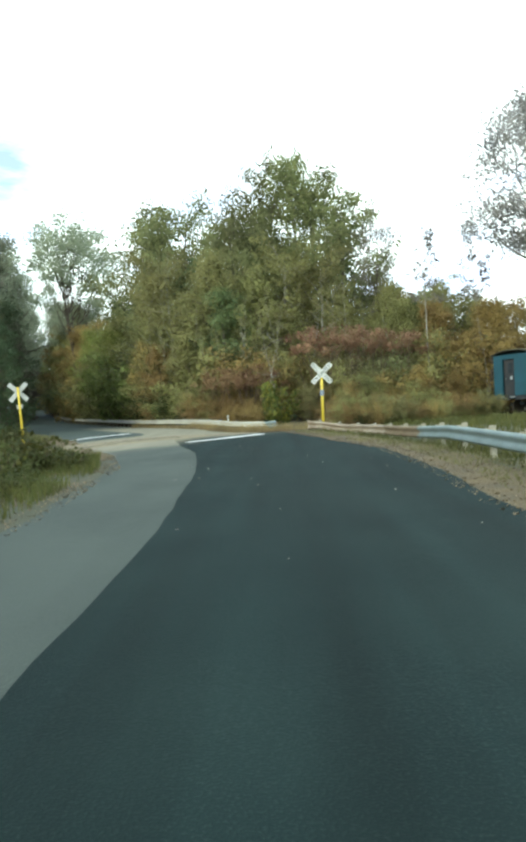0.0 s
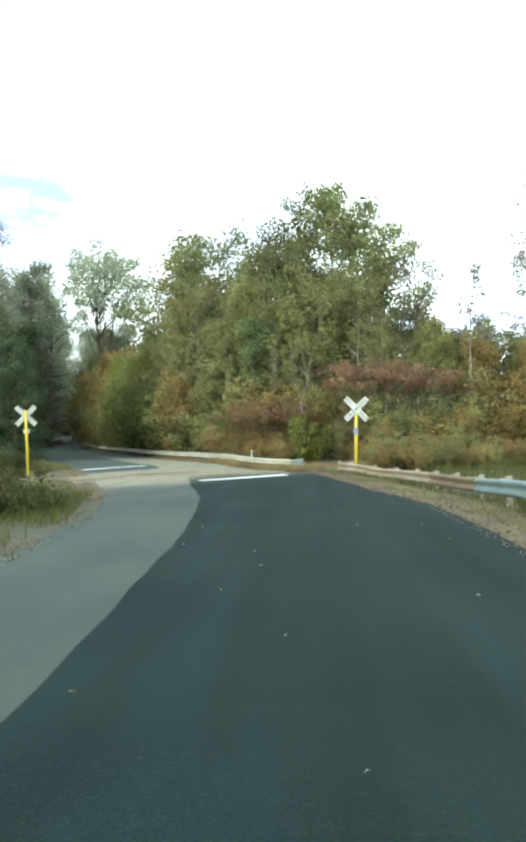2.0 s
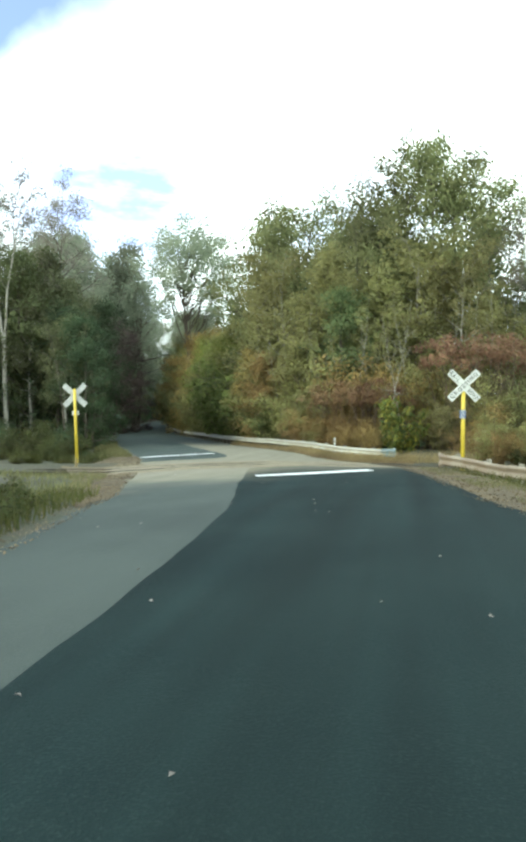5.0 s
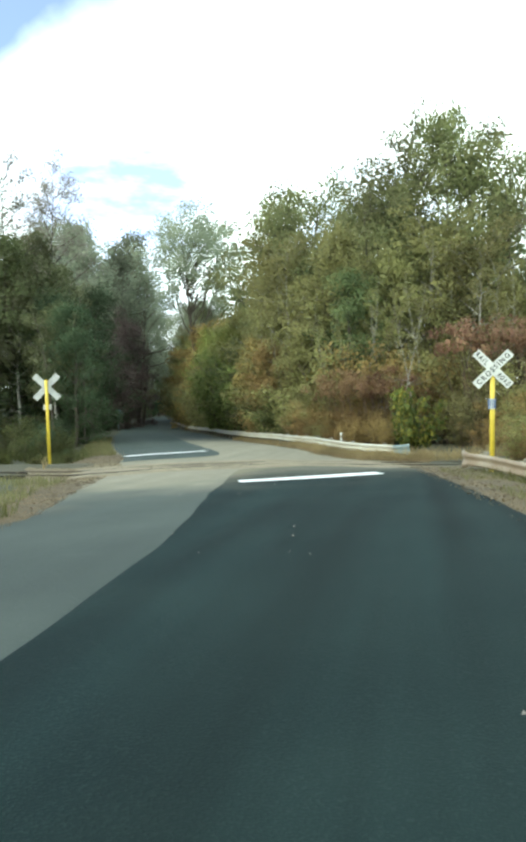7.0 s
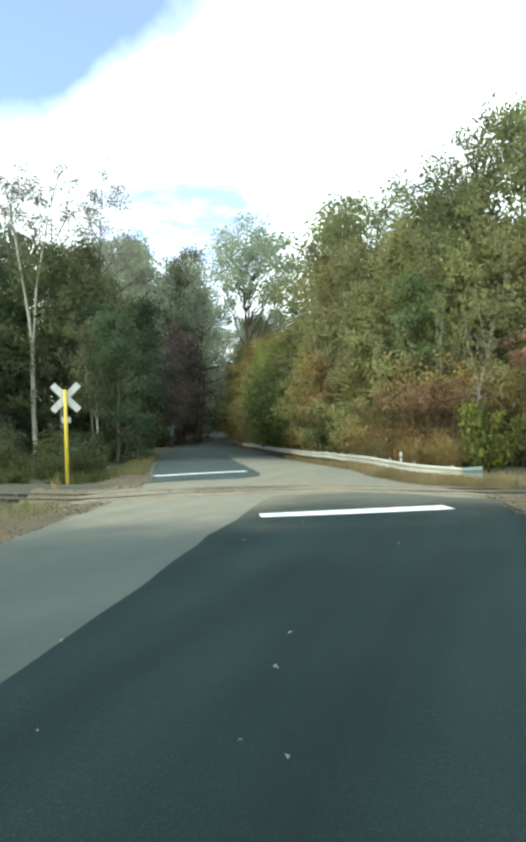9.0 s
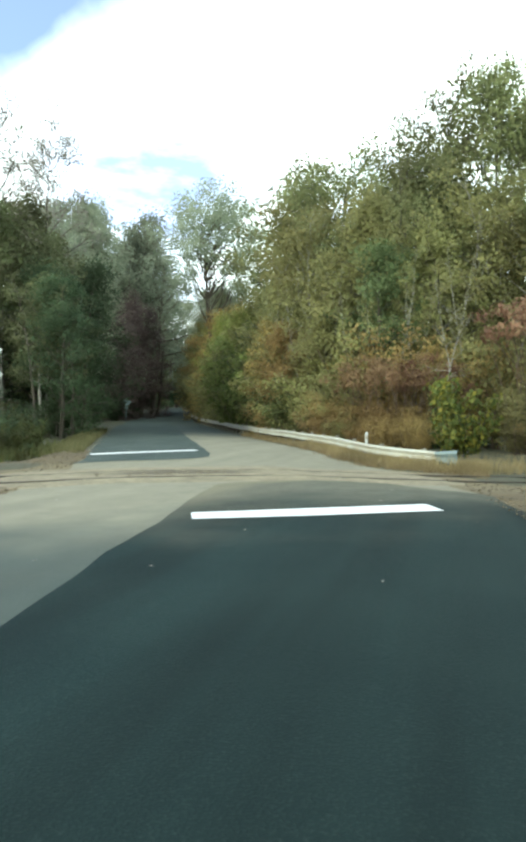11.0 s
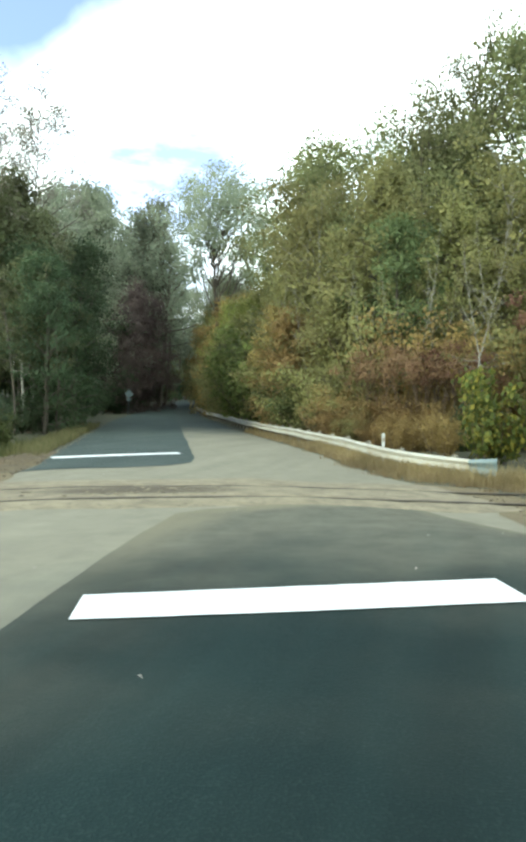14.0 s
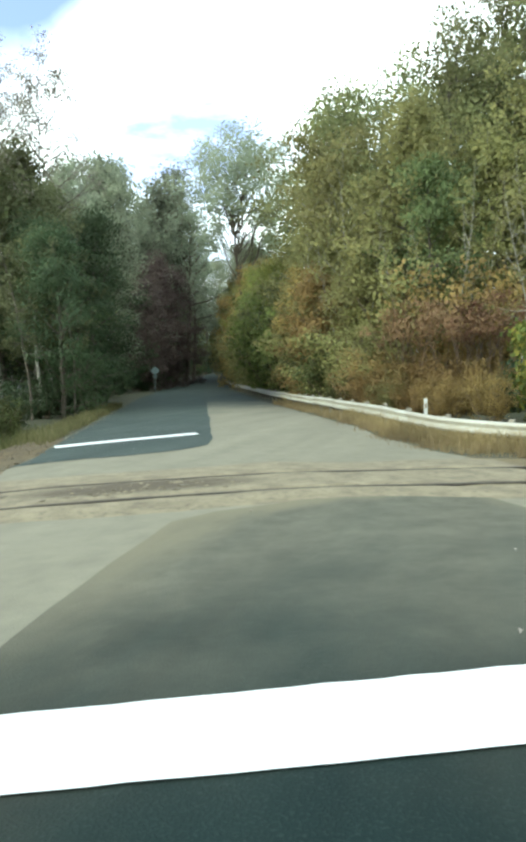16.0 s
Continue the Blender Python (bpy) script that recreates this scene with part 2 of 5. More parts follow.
def grooves(m, colour):
    """Uneven dark bands along the gaps beside both rails."""
    nt = m.node_tree
    p = nt.nodes["Principled BSDF"]
    src = p.inputs["Base Color"].links[0].from_socket
    tc = nt.nodes.new("ShaderNodeTexCoord")
    d = nt.nodes.new("ShaderNodeVectorMath")
    d.operation = "DOT_PRODUCT"
    d.inputs[1].default_value = RN
    nt.links.new(tc.outputs["Object"], d.inputs[0])
    last = d.outputs["Value"]
    for op, v in (("SUBTRACT", RN.dot(RC)), ("ABSOLUTE", 0), ("SUBTRACT", 0.73), ("ABSOLUTE", 0)):
        q = nt.nodes.new("ShaderNodeMath")
        q.operation = op
        q.inputs[1].default_value = v
        nt.links.new(last, q.inputs[0])
        last = q.outputs[0]
    n = nt.nodes.new("ShaderNodeTexNoise")
    n.inputs["Scale"].default_value, n.inputs["Detail"].default_value = 1.6, 5
    nt.links.new(tc.outputs["Object"], n.inputs["Vector"])
    wob = nt.nodes.new("ShaderNodeMath")
    wob.operation = "MULTIPLY_ADD"
    wob.inputs[1].default_value = 0.1
    nt.links.new(n.outputs["Fac"], wob.inputs[0])
    nt.links.new(last, wob.inputs[2])
    r = nt.nodes.new("ShaderNodeMapRange")
    r.interpolation_type = "SMOOTHSTEP"
    for k, v in (("From Min", 0.125), ("From Max", 0.085), ("To Min", 0.0), ("To Max", 0.9)):
        r.inputs[k].default_value = v
    nt.links.new(wob.outputs[0], r.inputs["Value"])
    mix = nt.nodes.new("ShaderNodeMix")
    mix.data_type = "RGBA"
    mix.inputs["B"].default_value = (*colour, 1)
    nt.links.new(r.outputs[0], mix.inputs["Factor"])
    nt.links.new(src, mix.inputs["A"])
    nt.links.new(mix.outputs["Result"], p.inputs["Base Color"])
    return m


def spilled(m, colour, reach, along):
    """Dust spilled over a strip's own edge (its attribute edge, in metres), in streaks, near the rails."""
    nt = m.node_tree
    p = nt.nodes["Principled BSDF"]
    src = p.inputs["Base Color"].links[0].from_socket
    tc = nt.nodes.new("ShaderNodeTexCoord")
    at = nt.nodes.new("ShaderNodeAttribute")
    at.attribute_name = "edge"
    mp = nt.nodes.new("ShaderNodeMapping")
    mp.inputs["Rotation"].default_value, mp.inputs["Scale"].default_value = (0, 0, -0.35), (1.6, 0.4, 1)
    nt.links.new(tc.outputs["Object"], mp.inputs["Vector"])
    n = nt.nodes.new("ShaderNodeTexNoise")
    n.inputs["Scale"].default_value, n.inputs["Detail"].default_value, n.inputs["Roughness"].default_value = 0.9, 7, 0.62
    nt.links.new(mp.outputs[0], n.inputs["Vector"])
    d = nt.nodes.new("ShaderNodeVectorMath")
    d.operation = "DOT_PRODUCT"
    d.inputs[1].default_value = RN
    nt.links.new(tc.outputs["Object"], d.inputs[0])
    near_ = nt.nodes.new("ShaderNodeMapRange")
    near_.interpolation_type = "SMOOTHSTEP"
    for k, v in (("From Min", RN.dot(RC) - along), ("From Max", RN.dot(RC) - 0.35 * along), ("To Min", 0.0), ("To Max", 1.0)):
        near_.inputs[k].default_value = v
    nt.links.new(d.outputs["Value"], near_.inputs["Value"])
    wob = nt.nodes.new("ShaderNodeMath")
    wob.operation = "MULTIPLY_ADD"
    wob.inputs[1].default_value = -2.4 * reach
    nt.links.new(n.outputs["Fac"], wob.inputs[0])
    nt.links.new(at.outputs["Fac"], wob.inputs[2])
    r = nt.nodes.new("ShaderNodeMapRange")
    r.interpolation_type = "SMOOTHSTEP"
    for k, v in (("From Min", 0.25 * reach), ("From Max", -1.1 * reach), ("To Min", 0.0), ("To Max", 0.95)):
        r.inputs[k].default_value = v
    nt.links.new(wob.outputs[0], r.inputs["Value"])
    mul = nt.nodes.new("ShaderNodeMath")
    mul.operation = "MULTIPLY"
    nt.links.new(r.outputs[0], mul.inputs[0])
    nt.links.new(near_.outputs[0], mul.inputs[1])
    mix = nt.nodes.new("ShaderNodeMix")
    mix.data_type = "RGBA"
    mix.inputs["B"].default_value = (*colour, 1)
    nt.links.new(mul.outputs[0], mix.inputs["Factor"])
    nt.links.new(src, mix.inputs["A"])
    nt.links.new(mix.outputs["Result"], p.inputs["Base Color"])
    return m


M = {}
M["ground"] = material("leaf_litter_soil", (0.036, 0.035, 0.015), (0.024, 0.031, 0.011), 0.5, 0.95, 0, 0.6, 25, (0.10, 0.078, 0.038))
M["old_asphalt"] = tracks(dusty(material("worn_asphalt", (0.046, 0.058, 0.049), (0.032, 0.042, 0.036), 0.35, 0.9, 0, 0.35, 60, (0.064, 0.073, 0.062), spec=0.2), (0.172, 0.162, 0.116), 8.5, 0.9, 0.26, 0.85), 0.9, 1.1)
M["new_asphalt"] = spilled(dusty(tracks(material("dark_asphalt", (0.0052, 0.0118, 0.0114), (0.0085, 0.0168, 0.0155), 0.5, 0.9, 0, 0.4, 70, (0.017, 0.028, 0.025), spec=0.1), 0.7, 1.5), (0.165, 0.158, 0.115), 7.0, 0.58), (0.14, 0.128, 0.086), 0.6, 7.0)
M["lane_asphalt"] = tracks(dusty(material("greyed_lane_asphalt", (0.03, 0.043, 0.037), (0.042, 0.055, 0.047), 0.5, 0.9, 0, 0.4, 60, (0.056, 0.065, 0.058), spec=0.2), (0.172, 0.158, 0.11), 3.8, 0.5), 0.85, 1.15)
M["crossing"] = material("packed_dirt_crossing", (0.185, 0.16, 0.098), (0.118, 0.1, 0.06), 2.6, 0.95, 0, 1.0, 11, (0.07, 0.058, 0.036))


def worn(m, colour, u0, v0, ru, rv):
    """A ragged stain of loose dirt in a paved surface, at u0, v0 along and across the rails."""
    nt = m.node_tree
    p = nt.nodes["Principled BSDF"]
    src = p.inputs["Base Color"].links[0].from_socket
    tc = nt.nodes.new("ShaderNodeTexCoord")
    terms = []
    for axis, mid, reach in ((RD, u0, ru), (RN, v0, rv)):
        d = nt.nodes.new("ShaderNodeVectorMath")
        d.operation = "DOT_PRODUCT"
        d.inputs[1].default_value = axis / reach
        nt.links.new(tc.outputs["Object"], d.inputs[0])
        s = nt.nodes.new("ShaderNodeMath")
        s.operation = "SUBTRACT"
        s.inputs[1].default_value = (axis.dot(RC) + mid) / reach
        nt.links.new(d.outputs["Value"], s.inputs[0])
        q = nt.nodes.new("ShaderNodeMath")
        q.operation = "POWER"
        q.inputs[1].default_value = 2.0
        a = nt.nodes.new("ShaderNodeMath")
        a.operation = "ABSOLUTE"
        nt.links.new(s.outputs[0], a.inputs[0])
        nt.links.new(a.outputs[0], q.inputs[0])
        terms.append(q)
    n = nt.nodes.new("ShaderNodeTexNoise")
    n.inputs["Scale"].default_value, n.inputs["Detail"].default_value, n.inputs["Roughness"].default_value = 2.6, 8, 0.65
    nt.links.new(tc.outputs["Object"], n.inputs["Vector"])
    total = nt.nodes.new("ShaderNodeMath")
    total.operation = "ADD"
    nt.links.new(terms[0].outputs[0], total.inputs[0])
    nt.links.new(terms[1].outputs[0], total.inputs[1])
    rag = nt.nodes.new("ShaderNodeMath")
    rag.operation = "MULTIPLY_ADD"
    rag.inputs[1].default_value = 3.0
    nt.links.new(n.outputs["Fac"], rag.inputs[0])
    nt.links.new(total.outputs[0], rag.inputs[2])
    r = nt.nodes.new("ShaderNodeMapRange")
    for k, v in (("From Min", 2.9), ("From Max", 1.95), ("To Min", 0.0), ("To Max", 0.9)):
        r.inputs[k].default_value = v
    nt.links.new(rag.outputs[0], r.inputs["Value"])
    mix = nt.nodes.new("ShaderNodeMix")
    mix.data_type = "RGBA"
    mix.inputs["B"].default_value = (*colour, 1)
    nt.links.new(r.outputs[0], mix.inputs["Factor"])
    nt.links.new(src, mix.inputs["A"])
    nt.links.new(mix.outputs["Result"], p.inputs["Base Color"])
    return m


grooves(M["crossing"], (0.038, 0.03, 0.016))
worn(M["crossing"], (0.045, 0.034, 0.016), -1.8, 0.15, 1.6, 0.48)
M["gravel"] = dusty(material("gravel_shoulder", (0.072, 0.051, 0.016), (0.04, 0.03, 0.01), 1.6, 0.95, 0, 0.8, 30, (0.115, 0.083, 0.034)), (0.13, 0.104, 0.05), 5.0, 0.66)
M["ballast"] = material("ballast_stone", (0.10, 0.085, 0.055), (0.065, 0.055, 0.035), 3, 0.95, 0, 0.4, 40)
M["line"] = material("white_road_paint", (0.6, 0.62, 0.6), (0.5, 0.52, 0.5), 2, 0.6, 0, 0.15, 60, (0.5, 0.52, 0.49))
M["rail"] = material("rusty_rail", (0.024, 0.019, 0.012), (0.042, 0.034, 0.022), 3, 0.8, 0.1, 0.2, 50)
M["tie"] = material("weathered_tie", (0.085, 0.07, 0.055), (0.05, 0.042, 0.034), 5, 0.95, 0, 0.5, 40)
M["galv"] = material("galvanised_steel", (0.135, 0.18, 0.175), (0.10, 0.135, 0.13), 2, 0.6, 0.2, 0.05, 25, (0.2, 0.22, 0.2))
M["beige"] = material("weathered_steel_rail", (0.235, 0.205, 0.145), (0.175, 0.135, 0.085), 1.8, 0.65, 0.1, 0.1, 18, (0.16, 0.115, 0.065))
M["rusty"] = material("rust_brown_rail", (0.13, 0.1, 0.055), (0.085, 0.062, 0.032), 2.2, 0.8, 0.1, 0.15, 18, (0.17, 0.13, 0.075))
# weathered rail steel lightened in colour for the sunlit far guardrail
M["lit_rail"] = material("lit_weathered_rail", (0.36, 0.365, 0.305), (0.29, 0.28, 0.22), 1.2, 0.6, 0.1, 0.1, 18, (0.28, 0.24, 0.165))
M["post"] = material("weathered_rail_post", (0.30, 0.29, 0.23), (0.2, 0.18, 0.13), 4, 0.8, 0.1, 0.2, 30)
M["yellow"] = material("yellow_post_paint", (0.52, 0.40, 0.03), (0.43, 0.33, 0.03), 5, 0.5, 0, 0.05, 40, (0.33, 0.25, 0.03))
M["white_sign"] = material("white_sign_sheet", (0.46, 0.475, 0.43), (0.39, 0.405, 0.365), 6, 0.45, 0, 0.0, 40, (0.45, 0.46, 0.4))
M["sign_back"] = material("bare_aluminium_back", (0.40, 0.41, 0.37), (0.32, 0.33, 0.30), 6, 0.45, 0.3, 0.0, 40)
M["black"] = material("black_letter_film", (0.015, 0.016, 0.015), None, 8, 0.6, 0, 0)
M["blue_plate"] = material("blue_plate_film", (0.05, 0.085, 0.17), None, 8, 0.5, 0, 0)
M["bark"] = material("grey_brown_bark", (0.11, 0.092, 0.066), (0.06, 0.052, 0.04), 6, 0.95, 0, 0.8, 25)
M["pale_bark"] = material("pale_birch_bark", (0.30, 0.29, 0.24), (0.2, 0.19, 0.15), 3, 0.85, 0, 0.4, 14, (0.12, 0.1, 0.08))
M["twig"] = material("brown_twigs", (0.13, 0.095, 0.06), (0.08, 0.06, 0.04), 6, 0.95, 0, 0.3, 25)
M["car_blue"] = material("faded_blue_car_paint", (0.003, 0.042, 0.056), (0.0028, 0.03, 0.042), 1.2, 0.55, 0, 0.05, 20, (0.02, 0.09, 0.13))
M["car_dark"] = material("sooty_steel", (0.012, 0.016, 0.019), (0.024, 0.024, 0.022), 3, 0.8, 0.2, 0.2, 25)
M["car_roof"] = material("mossy_roof_felt", (0.028, 0.028, 0.02), (0.045, 0.04, 0.022), 2, 0.95, 0, 0.5, 20)
M["grey_trim"] = material("grey_trim_paint", (0.33, 0.36, 0.36), None, 4, 0.6, 0, 0.05)
M["glass"] = material("window_glass", (0.02, 0.025, 0.03), (0.03, 0.035, 0.04), 2, 0.08, 0, 0)
M["rubble"] = material("broken_asphalt", (0.105, 0.088, 0.054), (0.16, 0.138, 0.09), 4, 0.95, 0, 0.4, 40, obj=0.4)

LM = {}
LM["green"] = leaf_material("oak_leaves", (0.13, 0.152, 0.06), (0.195, 0.212, 0.09), (0.27, 0.268, 0.12))
# dark green, deepened further so the colour carries the left woods' shade
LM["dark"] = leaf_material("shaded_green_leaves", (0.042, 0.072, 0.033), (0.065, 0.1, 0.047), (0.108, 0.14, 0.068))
LM["edge"] = leaf_material("dull_olive_leaves", (0.095, 0.11, 0.05), (0.14, 0.156, 0.073), (0.212, 0.218, 0.115))
LM["dusky"] = leaf_material("dusky_brown_leaves", (0.19, 0.175, 0.14), (0.255, 0.235, 0.19), (0.33, 0.31, 0.255), 0.5)
LM["olive"] = leaf_material("olive_autumn_leaves", (0.165, 0.172, 0.064), (0.235, 0.232, 0.09), (0.32, 0.292, 0.11))
LM["rust"] = leaf_material("rust_brown_leaves", (0.21, 0.155, 0.058), (0.288, 0.21, 0.077), (0.36, 0.272, 0.1))
LM["red"] = leaf_material("red_sumac_leaves", (0.2, 0.112, 0.07), (0.26, 0.15, 0.095), (0.225, 0.18, 0.09))
LM["redbrown"] = leaf_material("dull_red_brown_leaves", (0.19, 0.118, 0.066), (0.25, 0.152, 0.088), (0.24, 0.18, 0.088))
LM["yellow"] = leaf_material("yellow_green_leaves", (0.06, 0.088, 0.02), (0.115, 0.135, 0.03), (0.42, 0.34, 0.055))
LM["maroon"] = leaf_material("dull_maroon_leaves", (0.1, 0.078, 0.07), (0.15, 0.112, 0.1), (0.13, 0.125, 0.08))
LM["pale"] = leaf_material("pale_silvery_leaves", (0.2, 0.185, 0.155), (0.28, 0.26, 0.22), (0.38, 0.36, 0.31), 0.4)
# green leaves paled and greyed: haze over the far crowns put into colour
LM["hazegreen"] = leaf_material("haze_paled_green_leaves", (0.2, 0.235, 0.158), (0.282, 0.314, 0.214), (0.37, 0.388, 0.272), 0.58)
LM["fresh"] = leaf_material("yellow_green_tree_leaves", (0.13, 0.172, 0.042), (0.205, 0.24, 0.06), (0.3, 0.285, 0.088))
# middle green with the shade of hollows and left-hand trees put into it
LM["shade"] = leaf_material("shade_deepened_leaves", (0.076, 0.103, 0.04), (0.12, 0.152, 0.06), (0.185, 0.21, 0.09))
LM["bramble"] = leaf_material("dull_bramble_leaves", (0.042, 0.053, 0.017), (0.07, 0.082, 0.025), (0.115, 0.11, 0.042))
LM["silver"] = leaf_material("silvery_poplar_leaves", (0.34, 0.33, 0.30), (0.46, 0.45, 0.42), (0.58, 0.57, 0.53), 0.5)
LM["brightgreen"] = leaf_material("fresh_green_leaves", (0.115, 0.16, 0.042), (0.178, 0.222, 0.06), (0.26, 0.262, 0.088))
LM["litter"] = leaf_material("fallen_leaves", (0.085, 0.064, 0.034), (0.15, 0.115, 0.062), (0.24, 0.2, 0.125), 0.1)
LM["dry_grass"] = leaf_material("dry_grass_blades", (0.17, 0.135, 0.06), (0.26, 0.21, 0.1), (0.34, 0.28, 0.15))
LM["straw"] = leaf_material("yellowing_verge_grass", (0.072, 0.078, 0.028), (0.118, 0.115, 0.048), (0.2, 0.18, 0.09))
LM["grass"] = leaf_material("green_yellow_grass", (0.038, 0.049, 0.013), (0.072, 0.079, 0.02), (0.122, 0.107, 0.032))

# ---- small builders ----


def mesh_quads(name, V, F):
    """A mesh from arrays of points and four-cornered faces."""
    me = bpy.data.meshes.new(name)
    V, F = np.asarray(V, dtype=np.float32), np.asarray(F, dtype=np.int32)
    me.vertices.add(len(V))
    me.vertices.foreach_set("co", V.ravel())
    me.loops.add(F.size)
    me.loops.foreach_set("vertex_index", F.ravel())
    me.polygons.add(len(F))
    me.polygons.foreach_set("loop_start", np.arange(0, F.size, 4, dtype=np.int32))
    me.update(calc_edges=True)
    me.validate()
    return me


def part(name, data, mat, parent=None, label="", at=None, smooth=False):
    """Links a bmesh or mesh as ONE mesh object, under a thing or a part."""
    if isinstance(data, bmesh.types.BMesh):
        me = bpy.data.meshes.new(name)
        data.to_mesh(me)
        data.free()
        data = me
    if mat and not data.materials:
        data.materials.append(mat)
    if smooth:
        data.shade_smooth()
    ob = new(name, data)
    if at is not None:
        ob.matrix_basis = at
    if parent:
        ob.parent = parent
    if label:
        tagged(ob, label)
    return ob


def thing(name, label, category, at=None, group="", kind=""):
    ob = new(name)
    if at is not None:
        ob.matrix_basis = at
    return tagged(ob, label, category, group, kind)


def box(bm, cx, cy, cz, sx, sy, sz, bevel=0.0, m=None):
    """A box by middle and sizes, its edges rounded by bevel."""
    mat = Matrix.Translation((cx, cy, cz)) @ Matrix.Diagonal((sx, sy, sz, 1))
    r = bmesh.ops.create_cube(bm, size=1, matrix=(m @ mat) if m else mat)
    if bevel:
        es = list({e for v in r["verts"] for e in v.link_edges})
        bmesh.ops.bevel(bm, geom=es, offset=bevel, segments=2, affect="EDGES")


def boxed(*args, **kw):
    bm = bmesh.new()
    box(bm, *args, **kw)
    return bm


def rod(bm, a, b, r0, r1=None, sides=10):
    a, b = Vector(a), Vector(b)
    q = (b - a).to_track_quat("Z", "Y").to_matrix().to_4x4()
    bmesh.ops.create_cone(bm, cap_ends=True, segments=sides, radius1=r0, radius2=r0 if r1 is None else r1, depth=(b - a).length,
                          matrix=Matrix.Translation((a + b) / 2) @ q)


def smooth01(v, a, b):
    u = np.clip((np.asarray(v, dtype=float) - a) / (b - a), 0, 1)
    return u * u * (3 - 2 * u)


# ---- lie of the land ----
LEFT_Y = [-80, 0, 10.6, 13.9, 17, 19, 20.3, 22.6, 24.1, 25.8, 28.6, 31.3, 33.5, 36.3, 38, 40.2, 43.3, 52, 60, 70, 100, 160, 180, 205, 300]
LEFT_X = [-2.6, -1.8, -1.75, -2.12, -2.5, -3.05, -3.45, -4.0, -4.6, -5.25, -6.3, -7.3, -8.2, -9.15, -9.8, -10.9, -12.6, -17.1, -20.9, -25.8, -39.3, -60, -62, -50, 0]
RIGHT_Y = [-80, 0, 10.6, 13.5, 18, 22.2, 25.4, 31, 33, 36, 38.3, 39.6, 42.3, 48.3, 60, 76, 99, 150, 172, 192, 300]
RIGHT_X = [4.2, 3.7, 3.5, 3.65, 3.45, 2.5, 2.1, 1.2, 0.95, 0.7, -0.1, -1.2, -3.1, -6.0, -11.6, -19.2, -30.2, -50.5, -54, -45, 12]


def road_left(y):
    return np.interp(y, LEFT_Y, LEFT_X)


def road_right(y):
    return np.interp(y, RIGHT_Y, RIGHT_X)


def land(x, y):
    """Height of the bare ground, the roads included."""
    x, y = np.asarray(x, dtype=float), np.asarray(y, dtype=float)
    z = -0.2 + 0.2 * smooth01(y, 0, 24)
    z = z + 0.65 * np.clip((y - 46) / 52, 0, 1) ** 1.3 + np.clip(y - 98, 0, 160) * 0.042
    zero = np.interp(y, [10, 28.5, 41, 70], [1, -1.4, -9, -20])
    tilt = smooth01(y, 10, 26) * (1 - smooth01(y, 46, 70))
    z = z + 0.045 * np.clip(x - zero, -5, 2.6) * tilt
    off = np.maximum(np.maximum(road_left(y) - x, x - road_right(y)), 0)
    z = z - 0.22 * smooth01(off, 1.0, 2.6) * (1 - smooth01(off, 3.5, 6)) * smooth01(np.abs((x - RC.x) * RN.x + (y - RC.y) * RN.y), 4, 9)
    # the ground sinks a little along the rails, more towards the woods' side
    u, v = (x - RC.x) * RD.x + (y - RC.y) * RD.y, (x - RC.x) * RN.x + (y - RC.y) * RN.y
    z = z - np.interp(u, [-9, -6, -3, -1.5, 0, 1, 2, 4, 6, 14], [0, 0.07, 0.05, 0.08, 0.13, 0.16, 0.18, 0.21, 0.23, 0.1]) * smooth01(v, -6, -1.5) * (1 - smooth01(v, 3, 9.5))
    z = z + 0.10 * smooth01(off, 26, 90) * np.minimum(off - 26, 90) * (off > 26)
    return z


def rough_land(x, y):
    """The ground off the road, uneven."""
    off = np.maximum(np.maximum(road_left(y) - x, x - road_right(y)), 0)
    a = smooth01(off, 0.3, 3)
    n = np.array([noise.noise(Vector((float(p) * 0.35, float(q) * 0.35, 0))) * 0.16 + noise.noise(Vector((float(p) * 1.4, float(q) * 1.4, 5))) * 0.05
                  for p, q in zip(np.ravel(x), np.ravel(y))]).reshape(np.shape(x))
    inside = np.minimum(x - road_left(y), road_right(y) - x)
    return land(x, y) + a * n - 0.012 - 0.05 * smooth01(inside, 0.1, 0.7)


def gz(x, y):
    return float(land(x, y))


def spread(lo, hi, dense, step, wide):
    """Grid lines: dense within the pair, then wider and wider out to lo and hi."""
    mid = list(np.arange(dense[0], dense[1] + 0.01, step))
    low, v, s = [], dense[0], step
    while v > lo:
        s *= wide
        v -= s
        low.append(max(v, lo))
    up, v, s = [], dense[1], step
    while v < hi:
        s *= wide
        v += s
        up.append(min(v, hi))
    return np.array(low[::-1] + mid + up)


gx, gy = spread(-2500, 2500, (-26, 18), 0.55, 1.25), spread(-2500, 2500, (4, 66), 0.6, 1.25)
GX, GY = np.meshgrid(gx, gy)
GZ = rough_land(GX, GY)
GZ = np.where(np.abs(GX) + np.abs(GY) > 600, np.minimum(GZ, 16), GZ)
nx = len(gx)
ids = np.arange(len(gx) * len(gy)).reshape(len(gy), nx)
faces = np.stack([ids[:-1, :-1], ids[:-1, 1:], ids[1:, 1:], ids[1:, :-1]], -1).reshape(-1, 4)
ground = part("ground", mesh_quads("ground", np.stack([GX, GY, GZ], -1).reshape(-1, 3), faces), M["ground"], smooth=True)
tagged(ground, "brown leaf-littered soil with patchy grass beneath the woods", "ground", kind="structure")


